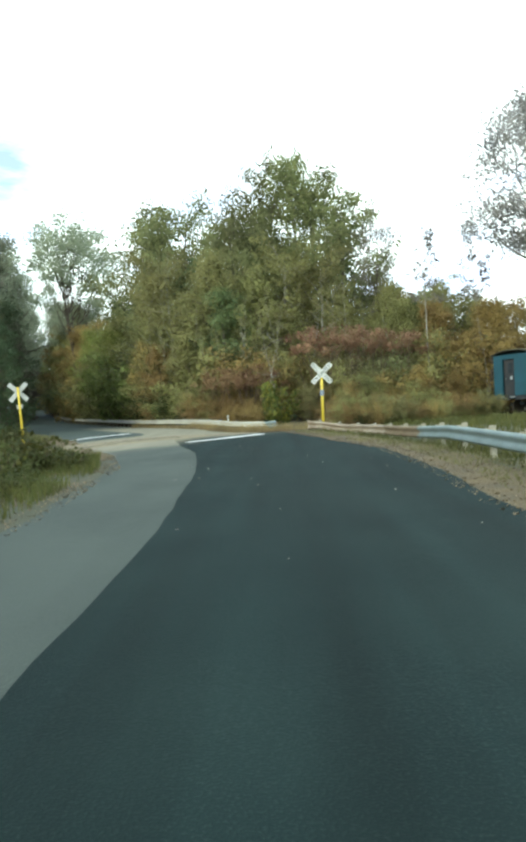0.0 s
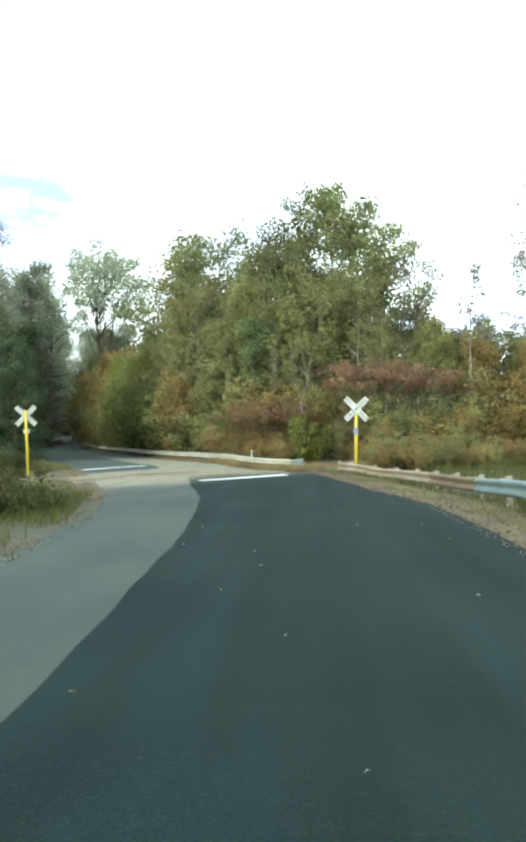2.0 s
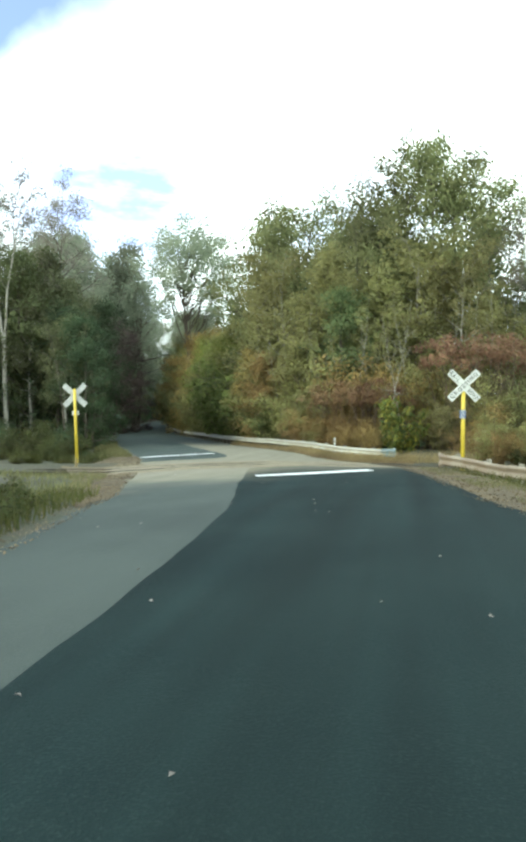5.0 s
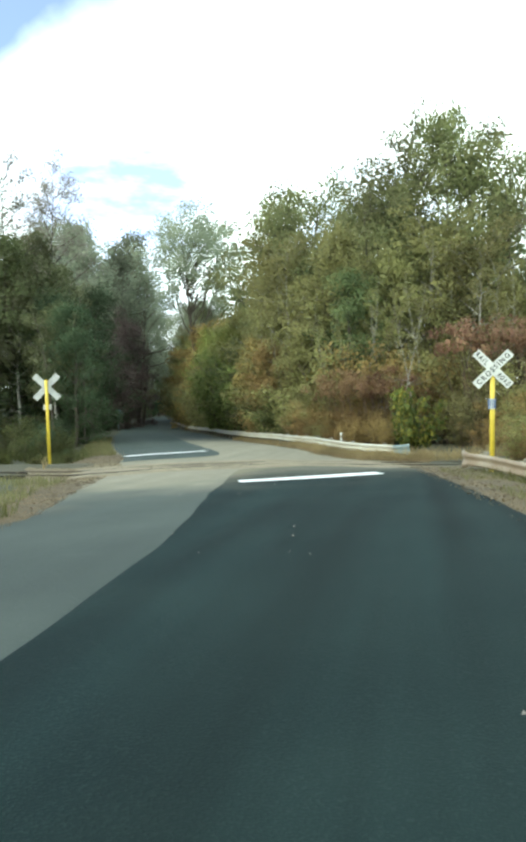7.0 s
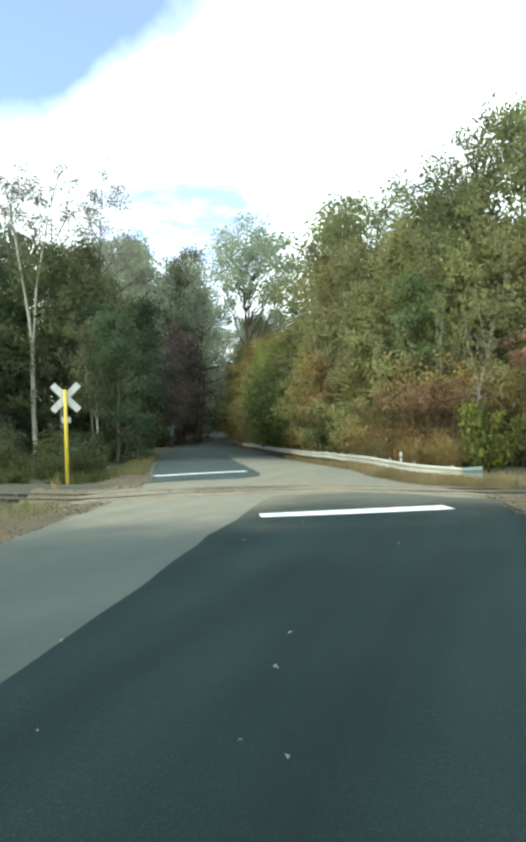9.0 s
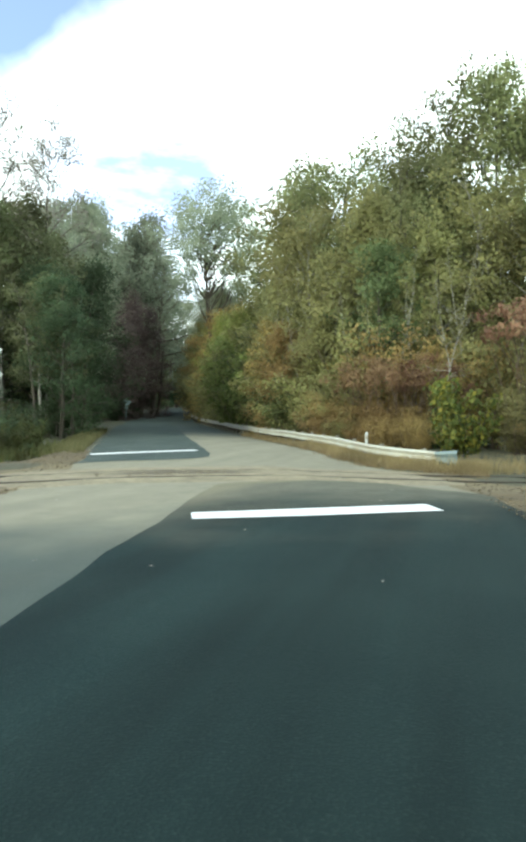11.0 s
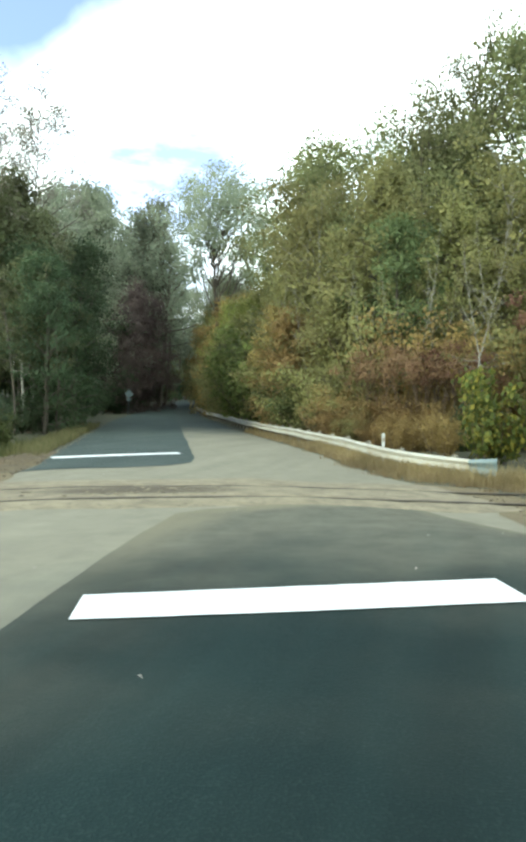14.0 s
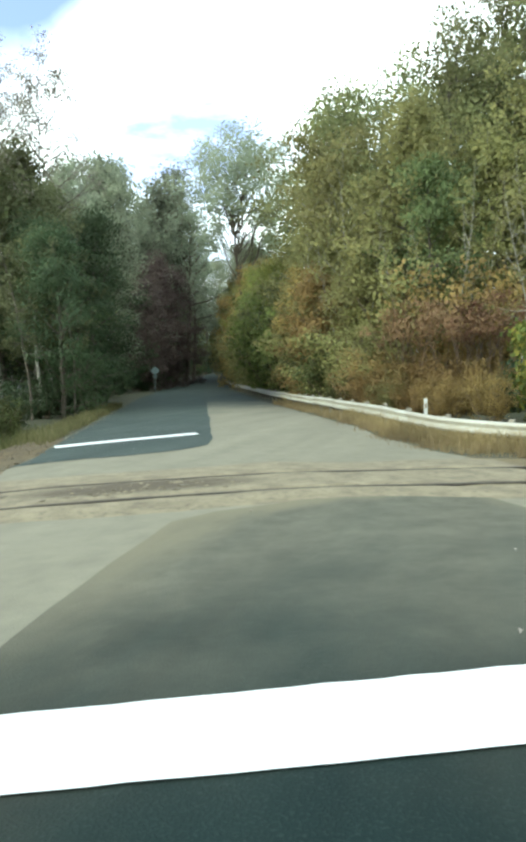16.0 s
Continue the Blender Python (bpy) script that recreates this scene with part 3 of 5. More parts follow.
def strip(name, ys, left, right, lift, mat, cols=12, ragged=0.06):
    """A sheet laid on the land between two edges, given as functions of y."""
    V, rows = [], []
    for y in ys:
        a, b = float(left(y)), float(right(y))
        a += noise.noise(Vector((y * 0.9, 3.1, 0))) * ragged
        b += noise.noise(Vector((y * 0.9, 9.7, 0))) * ragged
        row = []
        for i in range(cols + 1):
            x = a + (b - a) * i / cols
            row.append((x, y, gz(x, y) + lift))
        rows.append(row)
    V = np.array(rows).reshape(-1, 3)
    edge = np.array([min(x - row[0][0], row[-1][0] - x + 0.35) for row in rows for x, _, _ in row], dtype=np.float32)
    n = cols + 1
    idx = np.arange(len(V)).reshape(len(rows), n)
    F = np.stack([idx[:-1, :-1], idx[:-1, 1:], idx[1:, 1:], idx[1:, :-1]], -1).reshape(-1, 4)
    me = mesh_quads(name, V, F)
    me.attributes.new("edge", "FLOAT", "POINT").data.foreach_set("value", edge)
    return part(name, me, mat, smooth=True)


road_rows = list(np.arange(-80, 4, 4)) + list(np.arange(4, 66, 0.5)) + list(np.arange(66, 300, 3))
road = strip("road", road_rows, road_left, road_right, 0.0, M["old_asphalt"], 14, ragged=0.12)
tagged(road, "worn pale grey asphalt road, dusty near the railway crossing", "road", kind="structure")


def patch_left(y):
    return np.interp(y, [-80, 0, 9.3, 12.1, 14.9, 17.7, 20.6, 22.9, 25.9, 27.8, 29, 31.2, 32.5, 33.08, 33.46, 33.9, 34.4, 34.75, 35.05, 35.5], [-0.4, 0.05, -0.09, -0.25, -0.45, -0.76, -1.18, -1.66, -2.4, -2.72, -3.0, -3.45, -3.68, -3.45, -3.06, -2.67, -2.2, -1.9, -1.55, -1.0])


patch = strip("road_patch", list(np.arange(-80, 4, 4)) + list(np.arange(4, 35.5, 0.3)), patch_left, lambda y: float(road_right(min(y, 31))) + 0.03 - 0.55 * max(y - 31.5, 0), 0.008, M["new_asphalt"], 10, ragged=0.05)
tagged(patch, "fresh dark asphalt resurfacing on one lane before the crossing", "road surface", kind="structure")


def pad_right(y):
    return np.interp(y, [35.7, 36.1, 36.5, 37.4, 38.1, 38.9, 39.8, 40.7, 46, 49.2, 52, 63, 66.7, 84, 99, 150, 172, 192, 300], [-10.9, -10.2, -9.7, -8.85, -7.6, -6.85, -6.5, -6.8, -9.2, -10.6, -11.95, -16.9, -18.6, -26.6, -33.3, -54.6, -57.7, -47.5, 8])


pad = strip("road_patch", list(np.arange(35.7, 66, 0.3)) + list(np.arange(66, 300, 3)), lambda y: min(float(road_left(y)) + 0.05, float(pad_right(y)) - 0.1), pad_right, 0.008, M["lane_asphalt"], 8, ragged=0.05)
tagged(pad, "greyed dark asphalt lane beyond the railway crossing", "road surface", kind="structure")


def painted(name, a, b, width):
    """A painted bar with slightly worn ends on the road."""
    a, b = Vector((*a, 0)), Vector((*b, 0))
    d = (b - a).normalized()
    n = Vector((-d.y, d.x, 0))
    V, F = [], []
    k = 24
    for i in range(k + 1):
        c = a + (b - a) * i / k
        for s in (-1, 1):
            w = width / 2 + noise.noise(Vector((i * 0.7, s * 5, 2))) * 0.012
            p = c + n * s * w
            V.append((p.x, p.y, gz(p.x, p.y) + 0.02))
    F = [(2 * i, 2 * i + 2, 2 * i + 3, 2 * i + 1) for i in range(k)]
    return part(name, mesh_quads(name, V, F), M["line"])


tagged(painted("stop_line", (-2.5, 28.2), (0.38, 29.4), 0.6), "white painted stop line across dark asphalt before the rails", "stop line", "stop lines", "structure")
tagged(painted("stop_line", (-10.6, 39.85), (-7.85, 42.1), 0.6), "white painted stop line on the lane beyond the rails", "stop line", "stop lines", "structure")

# packed dirt over and beside the rails
V, idx = [], []
su = np.arange(-6.8, 5.21, 0.4)
sv = np.array([-2.15, -1.8, -1.5, -1.2, -0.95, -0.86, -0.81, -0.752, -0.69, -0.64, -0.5, -0.25, 0, 0.25, 0.5, 0.64, 0.69, 0.752, 0.81, 0.86, 0.95, 1.2, 1.5, 1.8, 2.1, 2.4, 2.8])
for u in su:
    row = []
    for v in sv:
        edge = noise.noise(Vector((u * 0.5, v * 0.2, 4))) * 0.8 * abs(v) / 3
        p = RC + RD * u + RN * (v + edge * (1 if v > 0 else -1))
        side = min((v + 2.15) / 1.2, (2.8 - v) / 1.2, (u + 6.8) / 1.6, (5.2 - u) / 1.6, 1.0)
        mound = -0.12 + 0.164 * side * (2 - side) + noise.noise(Vector((p.x * 1.7, p.y * 1.7, 1))) * 0.014 * side
        # worn hollows along the rails
        mound -= 0.05 * math.exp(-((abs(v) - 0.752) / 0.07) ** 2)
        row.append(len(V))
        V.append((p.x, p.y, gz(p.x, p.y) + mound))
    idx.append(row)
idx = np.array(idx)
F = np.stack([idx[:-1, :-1], idx[1:, :-1], idx[1:, 1:], idx[:-1, 1:]], -1).reshape(-1, 4)
tagged(part("crossing_apron", mesh_quads("crossing_apron", V, F), M["crossing"], smooth=True),
       "pale packed dirt and broken paving around the rails", "crossing", kind="structure")

# gravel shoulder under the near guardrail
sh = strip("shoulder", list(np.arange(-40, 39.5, 0.6)), lambda y: road_right(y) - 0.1, lambda y: float(road_right(y)) + np.interp(y, [-40, 20, 28, 31.5, 36, 39.5], [1.1, 1.2, 1.7, 3.2, 3.0, 1.5]), 0.004, M["gravel"], 6, ragged=0.35)
tagged(sh, "brown gravel shoulder strewn with dead leaves", "shoulder", kind="structure")

# gravel verge on the other side of the road, round the rails
vg = strip("verge", list(np.arange(21, 43, 0.5)), lambda y: float(road_left(y)) - np.interp(y, [21, 24, 27, 30, 34, 38, 41, 43], [0.2, 1.0, 1.4, 1.9, 3.0, 3.0, 1.6, 0.4]), lambda y: float(road_left(y)) + 0.1, 0.002, M["gravel"], 7, ragged=0.35)
tagged(vg, "grey-brown gravel verge beside the rails", "verge", kind="structure")

# ---- railway ----


def rail_z(u):
    p = RC + RD * u
    return gz(p.x, p.y) if -6.5 < u < 5 else gz(*(RC + RD * max(min(u, 5), -6.5)).xy) + 0.22 * float(smooth01(u, 7, 17))


def rail_profile():
    """Half-head, web and foot of a flat-bottomed rail, as points (across, up)."""
    return [(-0.065, -0.15), (0.065, -0.15), (0.065, -0.135), (0.012, -0.12), (0.012, -0.045), (0.035, -0.035), (0.035, -0.005), (0.028, 0.0),
            (-0.028, 0.0), (-0.035, -0.005), (-0.035, -0.035), (-0.012, -0.045), (-0.012, -0.12), (-0.065, -0.135)]


track = thing("railway_track", "single rusty railway track crossing the road at a slant", "railway track", kind="structure")
us = list(np.arange(-60, -10, 5)) + list(np.arange(-10, 10, 1.0)) + list(np.arange(10, 66, 4))
for side in (-1, 1):
    prof = rail_profile()
    V, F = [], []
    for u in us:
        c = RC + RD * u + RN * (side * 0.752)
        for a, h in prof:
            p = c + RN * a
            V.append((p.x, p.y, rail_z(u) + 0.043 + h))
    n = len(prof)
    for i in range(len(us) - 1):
        for j in range(n):
            F.append((i * n + j, (i + 1) * n + j, (i + 1) * n + (j + 1) % n, i * n + (j + 1) % n))
    part("rail", mesh_quads("rail", V, F), M["rail"], track, "rust-brown steel rail")
tie_me = bpy.data.meshes.new("tie")
tb = boxed(0, 0, 0, 2.5, 0.22, 0.17, bevel=0.015)
tb.to_mesh(tie_me)
tb.free()
tie_me.materials.append(M["tie"])
for u in list(np.arange(-40, -7, 0.62)) + list(np.arange(5.6, 46, 0.62)):
    p = RC + RD * u
    part("tie", tie_me, None, track, at=pose(p.x, p.y, rail_z(u) - 0.16, 0, 0, 90 + math.degrees(RAIL_A) + random.uniform(-1.5, 1.5)))
# ballast banks out to both sides of the crossing
for name, lo, hi in (("ballast", -60, -5.6), ("ballast", 4.2, 66)):
    V, idx = [], []
    for u in np.arange(lo, hi + 0.1, 0.5):
        row = []
        for v in (-2.6, -1.9, -1.2, -0.4, 0.4, 1.2, 1.9, 2.6):
            p = RC + RD * u + RN * v
            h = rail_z(u) - 0.11 if abs(v) < 1.8 else (rail_z(u) - 0.2 if abs(v) < 2.2 else min(rail_z(u), gz(p.x, p.y)) - 0.35)
            row.append(len(V))
            V.append((p.x, p.y, h + noise.noise(Vector((p.x * 2, p.y * 2, 7))) * 0.05))
        idx.append(row)
    idx = np.array(idx)
    F = np.stack([idx[:-1, :-1], idx[1:, :-1], idx[1:, 1:], idx[:-1, 1:]], -1).reshape(-1, 4)
    tagged(part(name, mesh_quads(name, V, F), M["ballast"], smooth=True), "grey-brown ballast bank under the railway ties", "ballast", kind="structure")

# ---- guardrails ----


def resample(points, step):
    """Even steps along a bent line of (x, y)."""
    P = np.array(points, dtype=float)
    d = np.concatenate([[0], np.cumsum(np.hypot(*np.diff(P, axis=0).T))])
    # soften the bends
    t = np.arange(0, d[-1] + 1e-6, 0.25)
    X, Y = np.interp(t, d, P[:, 0]), np.interp(t, d, P[:, 1])
    k = np.ones(13) / 13
    pad_x, pad_y = np.pad(X, 6, mode="reflect", reflect_type="odd"), np.pad(Y, 6, mode="reflect", reflect_type="odd")
    X, Y = np.convolve(pad_x, k, "valid"), np.convolve(pad_y, k, "valid")
    d2 = np.concatenate([[0], np.cumsum(np.hypot(np.diff(X), np.diff(Y)))])
    s = np.arange(0, d2[-1] + 1e-6, step)
    return np.stack([np.interp(s, d2, X), np.interp(s, d2, Y)], 1)


def w_profile():
    """The W of a guardrail beam: (out from the posts, up from its middle)."""
    return [(0.0, -0.155), (0.03, -0.15), (0.082, -0.115), (0.082, -0.075), (0.03, -0.035), (0.012, 0.0), (0.03, 0.035), (0.082, 0.075), (0.082, 0.115), (0.03, 0.15), (0.0, 0.155)]


def guardrail(label, points, top, mats, bay, face, shoe):
    """A W-beam on posts along a bent line; mats: (share of the length, material). face: the side that the beam shows, 1 left of the line's run."""
    g = thing("guardrail", label, "guardrail", group="guardrails")
    L = resample(points, 0.25)
    n = len(L)
    T = np.gradient(L, axis=0)
    T /= np.linalg.norm(T, axis=1)[:, None]
    N = np.stack([-T[:, 1], T[:, 0]], 1) * face
    prof = w_profile()
    per = int(round(bay * 2 / 0.25))
    high = np.interp(np.arange(n) * 0.25, *top)
    smooth_z = np.array([gz(*p) for p in L]) + high
    for k, start in enumerate(range(0, n - 1, per)):
        stop = min(start + per + 1, n)
        share = start / n
        mat = next(m for s, m in mats if share <= s)
        V, F = [], []
        shift = 0.004 * (k % 2)
        wav = random.uniform(-0.012, 0.012)
        for i in range(start, stop):
            z = smooth_z[i] - 0.155
            for thick in (0.0, 0.012):
                for o, h in prof:
                    p = L[i] + N[i] * (o + 0.1 + shift - thick)
                    V.append((p[0], p[1], z + h + wav))
        m, q = len(prof), 2 * len(prof)
        for i in range(stop - start - 1):
            for a in (0, m):
                for j in range(m - 1):
                    F.append((i * q + a + j, (i + 1) * q + a + j, (i + 1) * q + a + j + 1, i * q + a + j + 1))
            for j in (0, m - 1):
                F.append((i * q + j, (i + 1) * q + j, (i + 1) * q + m + j, i * q + m + j))
        part("beam", mesh_quads("beam", V, F), mat, g)
    pm, bmk = bmesh.new(), bmesh.new()
    box(pm, -0.05, 0, -0.42, 0.012, 0.1, 1.36, 0.003)
    box(pm, 0.05, 0, -0.42, 0.012, 0.1, 1.36, 0.003)
    box(pm, 0, 0, -0.42, 0.1, 0.012, 1.36)
    post_me = bpy.data.meshes.new("post")
    pm.to_mesh(post_me)
    pm.free()
    post_me.materials.append(M["post"])
    box(bmk, 0, 0, 0, 0.1, 0.1, 0.33, 0.008)
    block_me = bpy.data.meshes.new("spacer")
    bmk.to_mesh(block_me)
    bmk.free()
    block_me.materials.append(M["post"])
    for i in range(2, n, int(bay / 0.25)):
        a = math.degrees(math.atan2(T[i][1], T[i][0]))
        z = smooth_z[i]
        q = L[i] - N[i] * 0.06
        part("post", post_me, None, g, at=pose(q[0], q[1], z - 0.2, random.uniform(-2, 2), random.uniform(-2, 2), a))
        q = L[i] + N[i] * 0.045
        part("spacer", block_me, None, g, at=pose(q[0], q[1], z - 0.155, 0, 0, a))
    if shoe:
        # flared end shoe
        V, F = [], []
        p0, t0, n0 = L[0], -T[0], N[0]
        for j in range(7):
            f = j / 6
            for o, h in prof:
                p = p0 + t0 * f * 0.62 + n0 * (0.105 + o * (1 - 0.4 * f) - 0.16 * f * f)
                V.append((p[0], p[1], smooth_z[0] - 0.175 + h * (1.1 + 0.45 * f)))
        m = len(prof)
        F = [(j * m + i, (j + 1) * m + i, (j + 1) * m + i + 1, j * m + i + 1) for j in range(6) for i in range(m - 1)]
        part("end_shoe", mesh_quads("end_shoe", V, F), shoe, g, "flared end piece of the beam")
    return g


guardrail("long W-beam guardrail of weathered steel, toned sunlit-pale, along far road edge",
          [(0.25, 40.9), (-0.3, 41.15), (-1.1, 41.65), (-2.2, 42.8), (-3.4, 44.9), (-6.0, 50.2), (-12.2, 63), (-28.9, 97.6), (-36, 112)], ([0, 4, 14, 40], [0.54, 0.54, 0.58, 0.66]),
          [(2, M["lit_rail"])], 1.9, 1, M["galv"])
guardrail("W-beam guardrail with rusty and galvanised sections beside the road",
          [(2.5, 31.6), (3.5, 29.4), (4.4, 26), (4.9, 21), (5.1, 15), (5.25, 5), (5.5, -30)], ([0, 6, 14, 30], [0.40, 0.46, 0.54, 0.60]),
          [(0.1, M["beige"]), (0.125, M["rusty"]), (2, M["galv"])], 1.9, -1, M["beige"])

# ---- crossing signs ----


def lettering(text, width, height):
    """Capital letters as a mesh, spread over the width given."""
    cu = bpy.data.curves.new("lettering", "FONT")
    cu.body, cu.size, cu.align_x, cu.align_y, cu.extrude = text, 1.0, "CENTER", "CENTER", 0.001
    cu.space_character, cu.offset = 1.4, 0.02
    ob = bpy.data.objects.new("lettering", cu)
    me = bpy.data.meshes.new_from_object(ob)
    bpy.data.objects.remove(ob)
    xs, ys = [v.co.x for v in me.vertices], [v.co.y for v in me.vertices]
    me.transform(Matrix.Diagonal((width / (max(xs) - min(xs)), height / (max(ys) - min(ys)), 1, 1)) @ Matrix.Translation((-(max(xs) + min(xs)) / 2, -(max(ys) + min(ys)) / 2, 0)))
    return me


def crossbuck(label, at, front, height, lean, facing, plate, span):
    """A yellow post with two crossed blades; front: whether the lettered side faces the walk."""
    s = thing("railroad_crossing_sign", label, "crossing sign", group="crossing signs", at=pose(at[0], at[1], gz(*at), 0, lean, facing))
    bm = bmesh.new()
    rod(bm, (0, 0, -0.4), (0, 0, height + (0.0 if front else 0.26)), 0.058, sides=14)
    bmesh.ops.bevel(bm, geom=[e for e in bm.edges if all(v.co.z > height - 0.2 for v in e.verts)], offset=0.008, segments=1, affect="EDGES")
    part("post", bm, M["yellow"], s, "yellow painted steel post", smooth=True)
    y0 = -0.075 if front else 0.07
    for k, (ang, words) in enumerate(((-45, ("RAIL", "ROAD")), (45, ("CROSSING",)))):
        bm = bmesh.new()
        box(bm, 0, 0, 0, span, 0.006, span * 0.187, 0.002)
        blade = part("blade", bm, M["white_sign"] if front else M["sign_back"], s, at=Matrix.Translation((0, y0 - 0.008 * k, height)) @ Matrix.Rotation(radians(-ang), 4, "Y"))
        if front:
            for w, x in zip(words, (-0.315 * span, 0.315 * span) if k == 0 else (0,)):
                part("lettering", lettering(w, span * (0.31 if k == 0 else 0.88), span * 0.112), M["black"], blade, "black capital letters", at=pose(x, -0.006, 0, 90, 0, 0))
        else:
            for h in (-0.07, 0.07):
                part("rib", boxed(0, -0.008, h, span - 0.06, 0.008, 0.012), M["sign_back"], blade)
    for h in (-0.03, 0.03):
        bm = bmesh.new()
        rod(bm, (0, y0 - 0.025, height + h), (0, y0 + 0.02, height + h), 0.012, sides=8)
        part("bolt", bm, M["galv"], s)
    zp = height - plate
    if front:
        pl = part("plate", boxed(-0.02, -0.065, zp, 0.18, 0.004, 0.25, 0.001), M["blue_plate"], s, "small blue information plate")
        for i in range(5):
            part("writing_bar", boxed(-0.02, -0.069, zp + 0.07 - i * 0.034, 0.11, 0.002, 0.012), M["white_sign"], pl)
        for i in (-1, 1):
            part("border", boxed(-0.02, -0.069, zp + i * 0.108, 0.14, 0.002, 0.018), M["white_sign"], pl)
    else:
        part("plate", boxed(0.0, 0.065, zp, 0.3, 0.004, 0.2, 0.001), M["sign_back"], s, "back of a small bare plate")
    return s


crossbuck("white railroad crossing crossbuck with black lettering on yellow post", (2.88, 31.15), True, 2.43, 0.3, 3, 0.82, 1.12)
crossbuck("back of a crossbuck sign on a leaning yellow post", (-12.07, 36.65), False, 2.87, -3.0, 20, 0.74, 1.22)

# ---- delineator behind the far guardrail ----
d = thing("delineator", "slim white marker post behind the guardrail", "delineator", at=pose(-2.1, 43.1, gz(-2.1, 43.1), 0, -1, 20))
part("post", boxed(0, 0, 0.3, 0.09, 0.02, 1.2, 0.006), M["white_sign"], d)
part("reflector", boxed(0, -0.013, 0.72, 0.06, 0.006, 0.12, 0.002), M["beige"], d, "dull tan reflector")

# ---- road sign far down the road, seen from behind ----
zs = gz(-35.0, 90)
fs = thing("road_sign", "back of a grey diamond road sign on a thin post", "road sign", at=pose(-35.0, 90, zs, 0, 1, 24))
bm = bmesh.new()
rod(bm, (0, 0, -0.4), (0, 0, 2.65), 0.035, sides=8)
part("post", bm, M["galv"], fs)
bm = bmesh.new()
bmesh.ops.create_cone(bm, cap_ends=True, segments=4, radius1=0.5, radius2=0.5, depth=0.008, matrix=pose(0, 0.05, 2.3, 90, 0, 0))
part("sign_panel", bm, M["galv"], fs, "diamond-shaped bare metal back")
part("plate", boxed(0, 0.045, 1.7, 0.4, 0.006, 0.3, 0.002), M["galv"], fs)

# ---- trees ----


def tubes(paths, sides=6):
    """Tapered tubes along bent lines: a list of (points, radii)."""
    V, F = [], []
    ang = np.arange(sides) * 2 * math.pi / sides
    for pts, rad in paths:
        pts = np.asarray(pts, dtype=float)
        T = np.gradient(pts, axis=0)
        T /= np.linalg.norm(T, axis=1)[:, None] + 1e-9
        ref = np.array([0.3, 0.9, 0.1]) if abs(T[0][2]) > 0.7 else np.array([0, 0, 1.0])
        A = np.cross(T, ref)
        A /= np.linalg.norm(A, axis=1)[:, None] + 1e-9
        B = np.cross(T, A)
        base = len(V)
        for p, a, b, r in zip(pts, A, B, rad):
            for t in ang:
                V.append(p + (a * math.cos(t) + b * math.sin(t)) * r)
        for i in range(len(pts) - 1):
            for j in range(sides):
                F.append((base + i * sides + j, base + i * sides + (j + 1) % sides, base + (i + 1) * sides + (j + 1) % sides, base + (i + 1) * sides + j))
    return mesh_quads("trunk", np.array(V), F)


def bent(rng, a, d, length, n, wander, lift=0.0):
    """A wandering line from a along d; lift: how it turns up."""
    pts, p, d = [np.array(a, float)], np.array(a, float), np.array(d, float)
    for _ in range(n):
        d = d + rng.normal(0, wander, 3) + np.array([0, 0, lift])
        d /= np.linalg.norm(d)
        p = p + d * length / n
        pts.append(p)
    return np.array(pts)


def leaves(rng, centres, spread_, count, size, flat=0.7):
    """Folded leaf blades round the centres: count each, in flattened uneven clumps. They shade as the rounded masses that they form."""
    centres = np.asarray(centres)
    C = np.repeat(centres, count, axis=0)
    S = np.repeat(np.asarray(spread_), count)[:, None]
    D = rng.normal(0, 1, C.shape)
    D /= np.linalg.norm(D, axis=1)[:, None]
    R = rng.random((len(C), 1)) ** 0.45
    P = C + D * R * S * np.array([1, 1, flat])
    n = len(P)
    U = rng.normal(0, 1, (n, 3)) + np.array([0, 0, -0.35])
    U /= np.linalg.norm(U, axis=1)[:, None]
    W = np.cross(U, rng.normal(0, 1, (n, 3)))
    W /= np.linalg.norm(W, axis=1)[:, None] + 1e-9
    mid, reach = centres.mean(0) - np.array([0, 0, 0.1]) * np.ptp(centres[:, 2]), centres.std(0) + 0.05
    N = (P - mid) / reach
    N = 0.85 * N / (np.linalg.norm(N, axis=1)[:, None] + 1e-9) + 0.4 * D + rng.normal(0, 0.13, (n, 3)) + np.array([0, 0, 0.15])
    N /= np.linalg.norm(N, axis=1)[:, None]
    W *= np.where((np.cross(W, U) * N).sum(1) < 0, -1.0, 1.0)[:, None]
    K = np.cross(W, U)
    sz = size * rng.uniform(0.6, 1.35, (n, 1))
    V = np.stack([P - U * sz * 0.5, P + W * sz * 0.34 + K * sz * 0.12, P + U * sz * 0.55, P - W * sz * 0.34 + K * sz * 0.12], 1).reshape(-1, 3)
    me = mesh_quads("crown", V, np.arange(n * 4).reshape(n, 4))
    me.shade_smooth()
    me.normals_split_custom_set_from_vertices(np.repeat(N, 4, axis=0))
    return me


